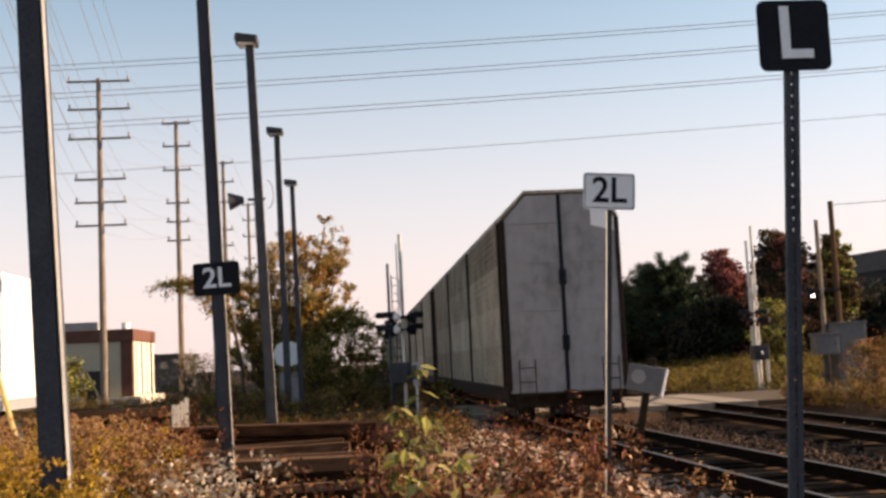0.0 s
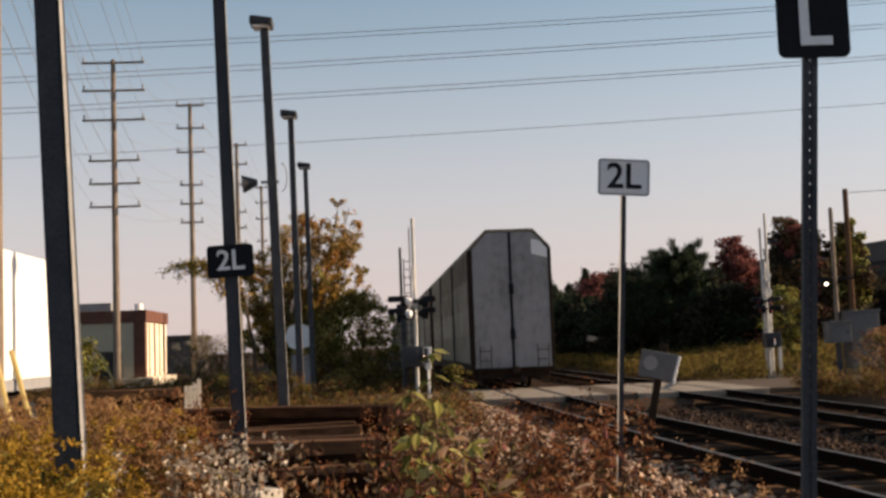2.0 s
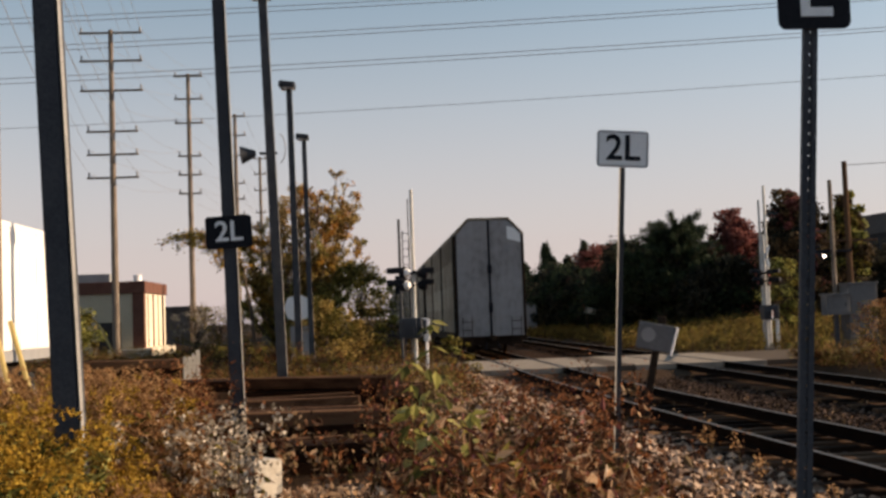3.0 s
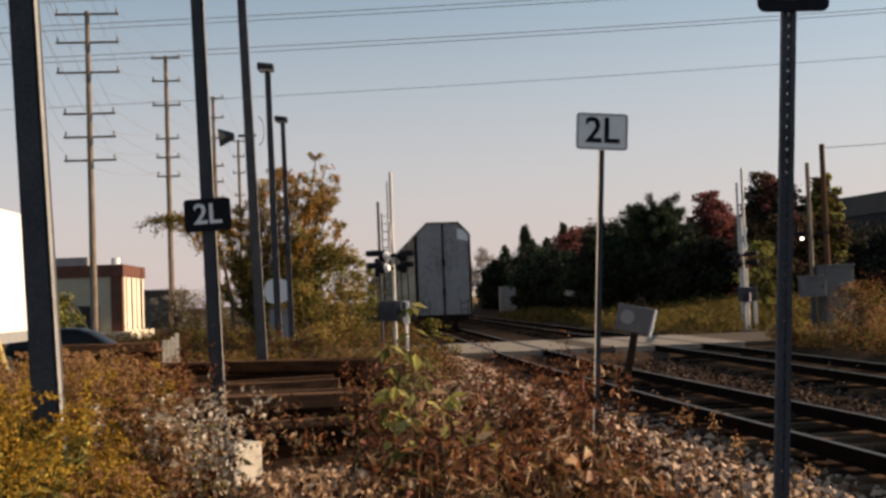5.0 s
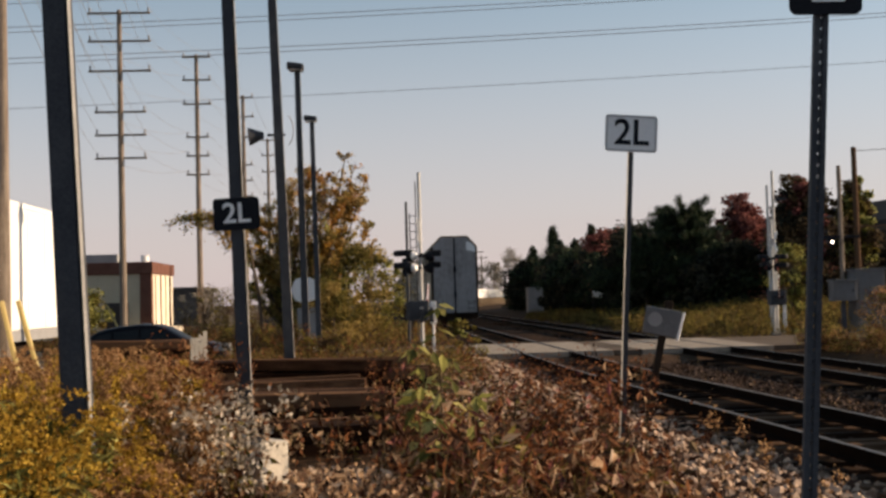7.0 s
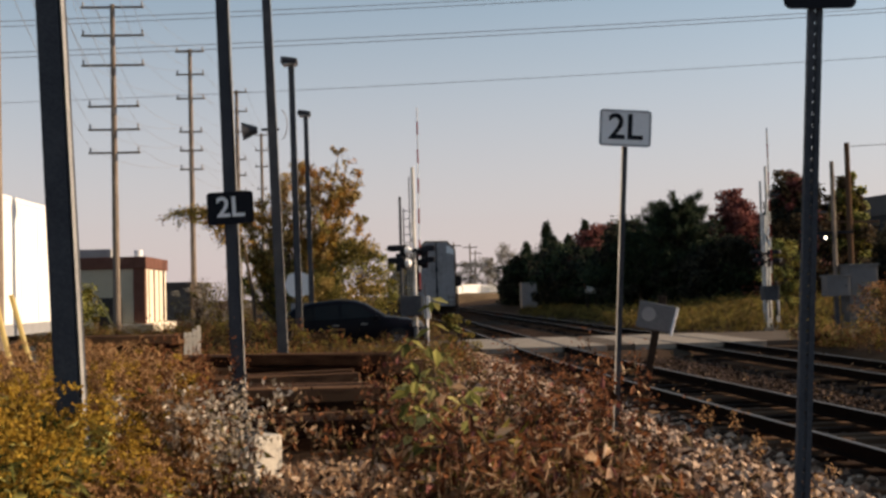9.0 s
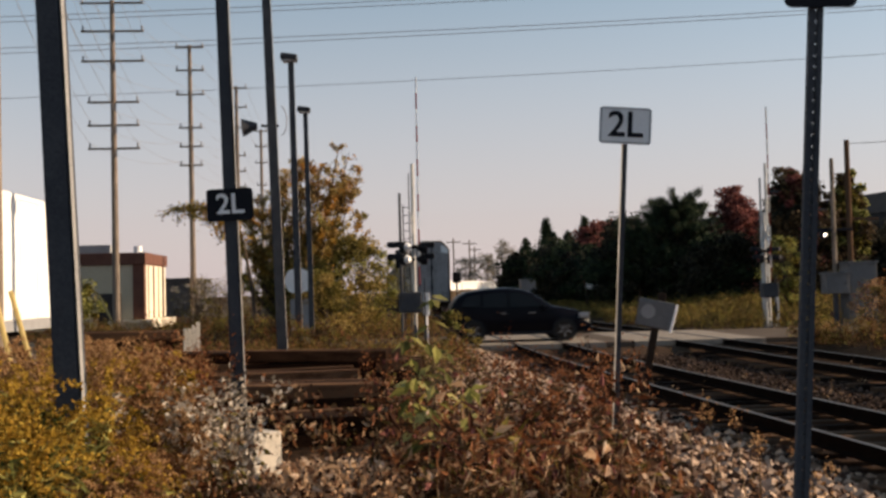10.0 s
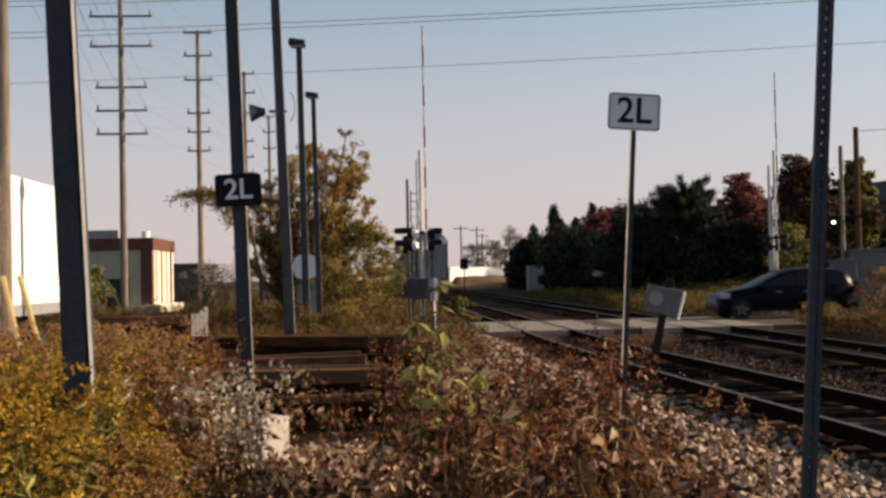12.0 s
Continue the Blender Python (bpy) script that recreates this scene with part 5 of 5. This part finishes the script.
weeds("aster", "low pale seed heads among the dry leaves", (-0.7, 0.3, 7.6, 8.6), 100, 0.6, ["pale_leaf", "dry_leaf", "dry_leaf"], 86, 0.06, ("dry_leaf", 8, (0.07, 0.07, 0.03), 0.035), 0.08, 14)


def thicket(x, y):
    """Height of the dry weeds: tall in the middle, low beside the footing and over the stones."""
    h = step(-0.022, 0.045, x / y) * (0.25 + 0.35 * (1 - step(1.9, 2.65, x)) + 0.4 * (1 - step(0.4, 1.8, x)))
    return h * (1 - 0.65 * step(10.3, 10.7, y) * (1 - step(1.0, 1.6, x)))


weeds("dry_weeds", "dry brown knotweed with curled leaves", (-0.65, 2.7, 8.0, 12.5), 820, 1.0, ["rust_leaf", "red_leaf", "dry_leaf", "rust_leaf", "stalk", "olive_leaf", "rust_leaf"], 74, 0.078, None, 0.085, 12, thicket, slim=0.7)
weeds("dry_weeds", "pale curled dead leaves on tall stems", (-0.5, 2.4, 8.0, 12.0), 250, 1.05, ["pale_leaf", "dry_leaf", "dry_leaf"], 96, 0.085, None, 0.09, 9, thicket)
weeds("dock", "dark red-brown dock stems among the weeds", (0.0, 2.3, 8.6, 11.3), 70, 1.2, ["rust_leaf", "stalk", "red_leaf"], 87, 0.05, ("rust_leaf", 36, (0.035, 0.035, 0.12), 0.02), 0.07, 10)
weeds("dock", "dark brown seed stalks standing over the stones", (1.3, 2.5, 8.8, 13.0), 80, 1.05, ["rust_leaf", "stalk", "rust_leaf", "dry_leaf"], 91, 0.06, ("rust_leaf", 24, (0.035, 0.035, 0.1), 0.022), 0.08, 14)
weeds("dock", "tan seed stalks standing between the stones and rails", (2.4, 3.7, 7.0, 10.2), 16, 0.95, ["stalk", "dry_leaf"], 99, 0.04, ("seed_head", 26, (0.035, 0.035, 0.05), 0.022), 0.06, 8)
weeds("grass_tuft", "orange-brown dry grass among the weeds", (0.4, 1.9, 7.2, 8.4), 170, 0.75, ["grass", "dry_leaf", "rust_leaf"], 88, 0.05, None, 0.06, 10, slim=0.3)
weeds("dry_weeds", "low brown weeds over the ballast shoulder", (-0.3, 2.8, 9.5, 30.0), 330, 0.5, ["dry_leaf", "stalk", "stalk", "olive_leaf"], 75, 0.05, None, 0.1, 14, lambda x, y: 1.0 - 0.7 * step(1.4, 2.7, x))
weeds("dry_weeds", "thin brown weeds standing before the old ties", (-1.9, 0.9, 12.0, 15.5), 80, 0.7, ["rust_leaf", "stalk", "dry_leaf"], 89, 0.06, None, 0.09, 12)
weeds("track_weeds", "sparse dead stalks between the rails", (4.0, 12.2, 9.0, 33.0), 190, 0.4, ["stalk", "stalk", "dry_leaf"], 85, 0.04, None, 0.08, 9)
weeds("leaf_litter", "pale dead leaves and chaff lying round the footing", (-1.9, 0.5, 9.9, 11.6), 420, 0.16, ["pale_leaf", "dry_leaf", "pale_leaf"], 97, 0.06, None, 0.5, 10)


def leafy_plant(stems, label, seed):
    """Upright stems with opposite pairs of long pointed leaves that droop, and a whorl at each tip. stems: x, y, height."""
    rng = np.random.default_rng(seed)
    holder = empty("green_weed", pose(0, 0, 0), label, "plant")
    centres, normals, ups, widths, lengths = [], [], [], [], []
    for x, y, h in stems:
        foot = Vector((x, y, ground_z(x, y) - 0.05))
        tip = foot + Vector((rng.normal() * 0.05, rng.normal() * 0.05, h))
        part("stem", rodded(foot, tip, 0.009, 0.004, sides=5), M["stalk"], holder)
        turn = rng.uniform(0, 3.14)
        z = 1.0
        while z > 0.42:
            p = np.array(foot.lerp(tip, z))
            for k in range(5 if z == 1.0 else 2):
                a = turn + k * (1.257 if z == 1.0 else 3.1416) + rng.normal() * 0.25
                size = rng.uniform(0.75, 1.2) * (0.19 if z < 1.0 else 0.16)
                droop = rng.uniform(-1.0, 0.2)
                d = np.array([math.cos(a), math.sin(a), droop])
                d /= np.linalg.norm(d)
                up = np.array([0, 0, 1.0]) - d * d[2]
                centres.append(p + d * size * 0.56)
                normals.append(up / np.linalg.norm(up) + np.array([0.1, -0.45, 0]) + rng.normal(size=3) * 0.25)
                ups.append(d)
                widths.append(size * 0.5)
                lengths.append(size)
            turn += 1.4
            z -= rng.uniform(0.08, 0.14) / h * 1.6
    n = np.array(normals)
    n /= np.linalg.norm(n, axis=1)[:, None]
    hang("leaves", quads("leaves", np.array(centres), n, np.array(ups), np.array(widths), np.array(lengths), 0.16), M["fresh_leaf"], holder)


leafy_plant([(0.5, 9.0, 1.8), (0.4, 9.15, 1.5), (0.57, 9.2, 1.36), (0.3, 8.9, 1.2), (0.66, 8.8, 1.1), (0.46, 8.6, 0.95)], "leafy green plant standing among the dry stalks", 76)
weeds("roadside_grass", "yellowing grass and weeds beyond the crossing", (12.6, 22.0, 44.0, 100.0), 1900, 0.72, ["grass", "olive_leaf", "olive_leaf", "grass"], 77, 0.12, None, 0.3, 20, slim=0.4)
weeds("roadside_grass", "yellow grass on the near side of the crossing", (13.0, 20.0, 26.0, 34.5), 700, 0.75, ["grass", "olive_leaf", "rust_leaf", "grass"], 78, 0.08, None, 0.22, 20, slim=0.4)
weeds("roadside_grass", "yellow grass between the old ties and the road", (-8.0, 2.4, 25.0, 34.6), 900, 0.7, ["grass", "rust_leaf", "olive_leaf", "grass"], 79, 0.07, None, 0.2, 18, slim=0.4)
weeds("roadside_grass", "yellow grass beyond the road by the trees", (-16.0, 3.0, 43.2, 60.0), 1200, 0.8, ["grass", "rust_leaf", "olive_leaf", "grass"], 80, 0.09, None, 0.25, 18, slim=0.4)


# ---------------------------------------------------------------- cars
def build_car(name, label, L, W, H, upper, glass, wheel_x, r):
    """A car along +x, nose at x = 0. upper: x, z of its top line from tail to nose; glass: x, z of the side windows."""
    car = empty(name, pose(0, 0, 0), label, "car")
    belt = H * 0.63

    def flank(z):
        """Half the width at a height: full up to the belt line, then leaning in."""
        return W / 2 * (1.0 - 0.2 * max(0.0, z - belt) / (H - belt))

    bm = bmesh.new()
    fine = [(a[0] + (b[0] - a[0]) * k / 3, a[1] + (b[1] - a[1]) * k / 3) for a, b in zip(upper, upper[1:]) for k in range(3)] + [upper[-1]]
    rings = []
    for x, z in fine:
        u = abs(2 * (x + L / 2) / L)
        taper = 1.0 - (0.22 if x > -L / 2 else 0.32) * u ** 6
        side = min(z, belt)
        half = [(0.88, 0.27), (0.985, 0.34), (1.0, max(0.36, side * 0.66)), (0.985, max(0.38, side - 0.02)), (flank(z - 0.08) * 2 / W * 0.985 if z > belt + 0.1 else 0.93, max(0.4, z - 0.07)), (flank(z) * 2 / W * 0.86, z - 0.012), (0.4, z + 0.012)]
        low = 0.27 + 0.16 * max(0.0, u - 0.9) * 10
        pts = [(W / 2 * f * taper, max(zz, low)) for f, zz in half]
        rings.append([bm.verts.new((x, y, zz)) for y, zz in pts] + [bm.verts.new((x, -y, zz)) for y, zz in reversed(pts)])
    for a, b in zip(rings, rings[1:]):
        for k in range(len(a)):
            q = (k + 1) % len(a)
            bm.faces.new((a[k], a[q], b[q], b[k]))
    bm.faces.new(rings[0])
    bm.faces.new(rings[-1][::-1])
    bmesh.ops.recalc_face_normals(bm, faces=bm.faces[:])
    for f in bm.faces:
        f.smooth = len(f.verts) == 4
    part("body", bm, M["car_paint"], car)
    for s in (-1, 1):
        for pane in glass:
            bm = bmesh.new()
            inner, outer = [[bm.verts.new((x, s * (flank(z) + d), z)) for x, z in pane] for d in (-0.05, 0.008)]
            bm.faces.new(inner)
            bm.faces.new(outer[::-1])
            for k in range(len(pane)):
                q = (k + 1) % len(pane)
                bm.faces.new((inner[k], inner[q], outer[q], outer[k]))
            bmesh.ops.recalc_face_normals(bm, faces=bm.faces[:])
            part("side_window", bm, M["glass"], car)
        part("headlamp", boxed(-0.38, -0.06, *sorted((s * W * 0.28, s * W * 0.488)), H * 0.42, H * 0.52, 0.03), M["lamp_glass"], car, "clear headlamp")
        part("tail_lamp", boxed(-L + 0.01, -L + 0.12, *sorted((s * W * 0.34, s * W * 0.49)), H * 0.48, H * 0.62, 0.02), M["red"], car)
        part("mirror", boxed(-1.62, -1.45, *sorted((s * W * 0.46, s * (W * 0.5 + 0.16))), H * 0.58, H * 0.67, 0.03), M["car_paint"], car)
        part("sill", boxed(-L + 1.2, -1.2, *sorted((s * W * 0.44, s * W * 0.503)), 0.24, 0.34, 0.02), M["black"], car)
        for hx in (-L * 0.42, -L * 0.62):
            part("door_handle", boxed(hx - 0.1, hx + 0.1, *sorted((s * W * 0.5, s * (W * 0.5 + 0.03))), H * 0.52, H * 0.545, 0.01), M["alloy"], car)
    part("front_bumper", boxed(-0.3, 0.04, -W * 0.44, W * 0.44, 0.28, 0.55, 0.06), M["car_paint"], car)
    part("rear_bumper", boxed(-L - 0.03, -L + 0.3, -W * 0.44, W * 0.44, 0.3, 0.58, 0.06), M["car_paint"], car)
    part("grille", boxed(-0.02, 0.035, -W * 0.26, W * 0.26, 0.56, 0.74, 0.01), M["alloy"], car)
    wheels = []
    for x in wheel_x:
        for s in (-1, 1):
            y = s * (W / 2 - 0.1)
            w = part("wheel", rodded((0, -0.12, 0), (0, 0.12, 0), r, sides=28), M["tyre"], car)
            w.location = (x, y, r)
            rim = part("rim", rodded((0, s * 0.118, 0), (0, s * 0.128, 0), r * 0.66, sides=24), M["car_dark"], w)
            for k in range(5):
                a = radians(72 * k)
                part("spoke", boxed(-0.03, 0.03, *sorted((s * 0.127, s * 0.14)), 0.05, r * 0.62, 0.008, pose(0, 0, 0, 0, 72 * k, 0)), M["alloy"], rim)
            part("arch", rodded((x, s * W * 0.48, r + 0.02), (x, s * W * 0.501, r + 0.02), r * 1.14, sides=24), M["black"], car)
            wheels.append(w)
    return car, wheels


SUV_TOP = [(-4.55, 0.62), (-4.55, 1.0), (-4.46, 1.25), (-4.26, 1.5), (-4.0, 1.63), (-3.4, 1.72), (-2.7, 1.75), (-2.2, 1.7), (-1.85, 1.58), (-1.2, 1.14), (-0.85, 1.07), (-0.35, 0.97), (-0.08, 0.82), (0.0, 0.6)]
SUV_GLASS = [[(-4.2, 1.18), (-3.55, 1.14), (-3.55, 1.56), (-4.0, 1.5)], [(-3.48, 1.14), (-2.7, 1.13), (-2.7, 1.6), (-3.48, 1.56)], [(-2.63, 1.13), (-1.55, 1.13), (-1.98, 1.5), (-2.3, 1.59), (-2.63, 1.6)]]
VAN_TOP = [(-5.0, 0.62), (-4.98, 1.0), (-4.88, 1.25), (-4.7, 1.58), (-4.45, 1.7), (-3.2, 1.76), (-2.6, 1.72), (-2.2, 1.58), (-1.25, 1.13), (-0.9, 1.07), (-0.45, 0.98), (-0.08, 0.8), (0.0, 0.6)]
VAN_GLASS = [[(-4.65, 1.16), (-3.85, 1.16), (-3.85, 1.6), (-4.5, 1.56)], [(-3.78, 1.16), (-2.75, 1.16), (-2.75, 1.62), (-3.78, 1.61)], [(-2.68, 1.16), (-1.55, 1.16), (-2.3, 1.5), (-2.68, 1.6)]]
SUV, SUV_WHEELS = build_car("suv", "black sport utility vehicle driving over the crossing", 4.55, 1.88, 1.75, SUV_TOP, SUV_GLASS, (-0.87, -3.8), 0.35)
HATCH, HATCH_WHEELS = build_car("car", "dark family van driving over the crossing", 5.0, 1.9, 1.76, VAN_TOP, VAN_GLASS, (-0.75, -3.85), 0.34)


# ---------------------------------------------------------------- what moves
def between(rows, t):
    """A smooth curve through rows of (seconds, value)."""
    ts, vs = [r[0] for r in rows], [r[1] for r in rows]
    d = [(vs[min(i + 1, len(vs) - 1)] - vs[max(i - 1, 0)]) / (ts[min(i + 1, len(ts) - 1)] - ts[max(i - 1, 0)]) for i in range(len(ts))]
    for i in range(len(ts) - 1):
        if t <= ts[i + 1]:
            h = ts[i + 1] - ts[i]
            s = (t - ts[i]) / h
            return (2 * s**3 - 3 * s**2 + 1) * vs[i] + (s**3 - 2 * s**2 + s) * h * d[i] + (3 * s**2 - 2 * s**3) * vs[i + 1] + (s**3 - s**2) * h * d[i + 1]
    return vs[-1]


TRAIN_Y = [(0.0, 28.7), (1.5, 38.4), (2.5, 45.8), (5.5, 66.2), (6.5, 72.6), (8.5, 86.5), (10.0, 96.2), (12.0, 109.0)]
SUV_X = [(0.0, -34.13), (1.5, -22.75), (3.2, -11.85), (4.0, -7.77), (4.8, -6.35), (5.5, -5.97), (6.7, -5.02), (7.5, -3.70), (8.3, -1.42), (8.6, -0.09), (9.0, 1.85), (9.5, 4.36), (10.0, 7.20), (10.5, 11.00), (11.0, 14.98), (12.0, 24.17)]
HATCH_X = [(0.0, 97.2), (6.0, 54.2), (12.0, 12.0)]
GATE = [(0.0, 0.0), (6.6, 0.0), (7.2, 12.0), (8.0, 42.0), (8.5, 50.5), (9.0, 56.5), (9.5, 62.0), (10.0, 67.0), (10.5, 73.0), (11.0, 79.0), (11.5, 85.0), (12.0, 88.0)]
GATE_FAR = [(0.0, 0.0), (6.6, 0.0), (7.2, 10.0), (8.0, 34.0), (8.5, 41.0), (9.0, 45.0), (9.5, 49.0), (10.0, 53.5), (10.5, 58.0), (11.0, 62.0), (11.5, 66.0), (12.0, 70.0)]
STEPS = [k / 15 for k in range(181)]


def motions():
    for k, car in enumerate(TRAIN):
        walk(car, [(t, pose(5.175, between(TRAIN_Y, t) + k * 28.2, 0)) for t in (0, 0.5, 1, 1.5, 2, 2.5, 3, 4, 5, 5.5, 6, 6.5, 7, 8, 8.5, 9, 10, 11, 12)])
    for truck in [c for c in TRAIN[0].children if c.name.startswith("truck_frame")]:
        for w in [c for c in truck.children if c.name.startswith("wheelset")]:
            y = w.location.y
            walk(w, [(t, pose(0, y, 0.52, -math.degrees((between(TRAIN_Y, t) - 28.7) / 0.42))) for t in STEPS])
    walk(SUV, [(t, pose(between(SUV_X, t) - 0.12, 37.75, road_z(between(SUV_X, t) - 2.3), 0, -math.degrees((road_z(between(SUV_X, t) - 0.9) - road_z(between(SUV_X, t) - 3.9)) / 3.0))) for t in [k / 5 for k in range(61)]])
    for w in SUV_WHEELS:
        x, y, z = w.location
        walk(w, [(t, pose(x, y, z, 0, math.degrees((between(SUV_X, t) + 36) / 0.36))) for t in STEPS])
    walk(HATCH, [(t, pose(between(HATCH_X, t), 40.9, road_z(between(HATCH_X, t) + 2.3), 0, 0, 180)) for t in (0, 2, 4, 6, 8, 10, 11, 12)])
    for w in HATCH_WHEELS:
        x, y, z = w.location
        walk(w, [(t, pose(x, y, z, 0, math.degrees((97 - between(HATCH_X, t)) / 0.34))) for t in STEPS])
    walk(GATES[0], [(t, pose(1.42, 33.0, 1.5, 0, 0, -3) @ pose(0, 0, 0, between(GATE, t))) for t in [k / 4 for k in range(49)]])
    walk(GATES[1], [(t, pose(15.95, 45.0, 1.5, 0, 0, 160.5) @ pose(0, 0, 0, between(GATE_FAR, t))) for t in [k / 4 for k in range(49)]])


motions()
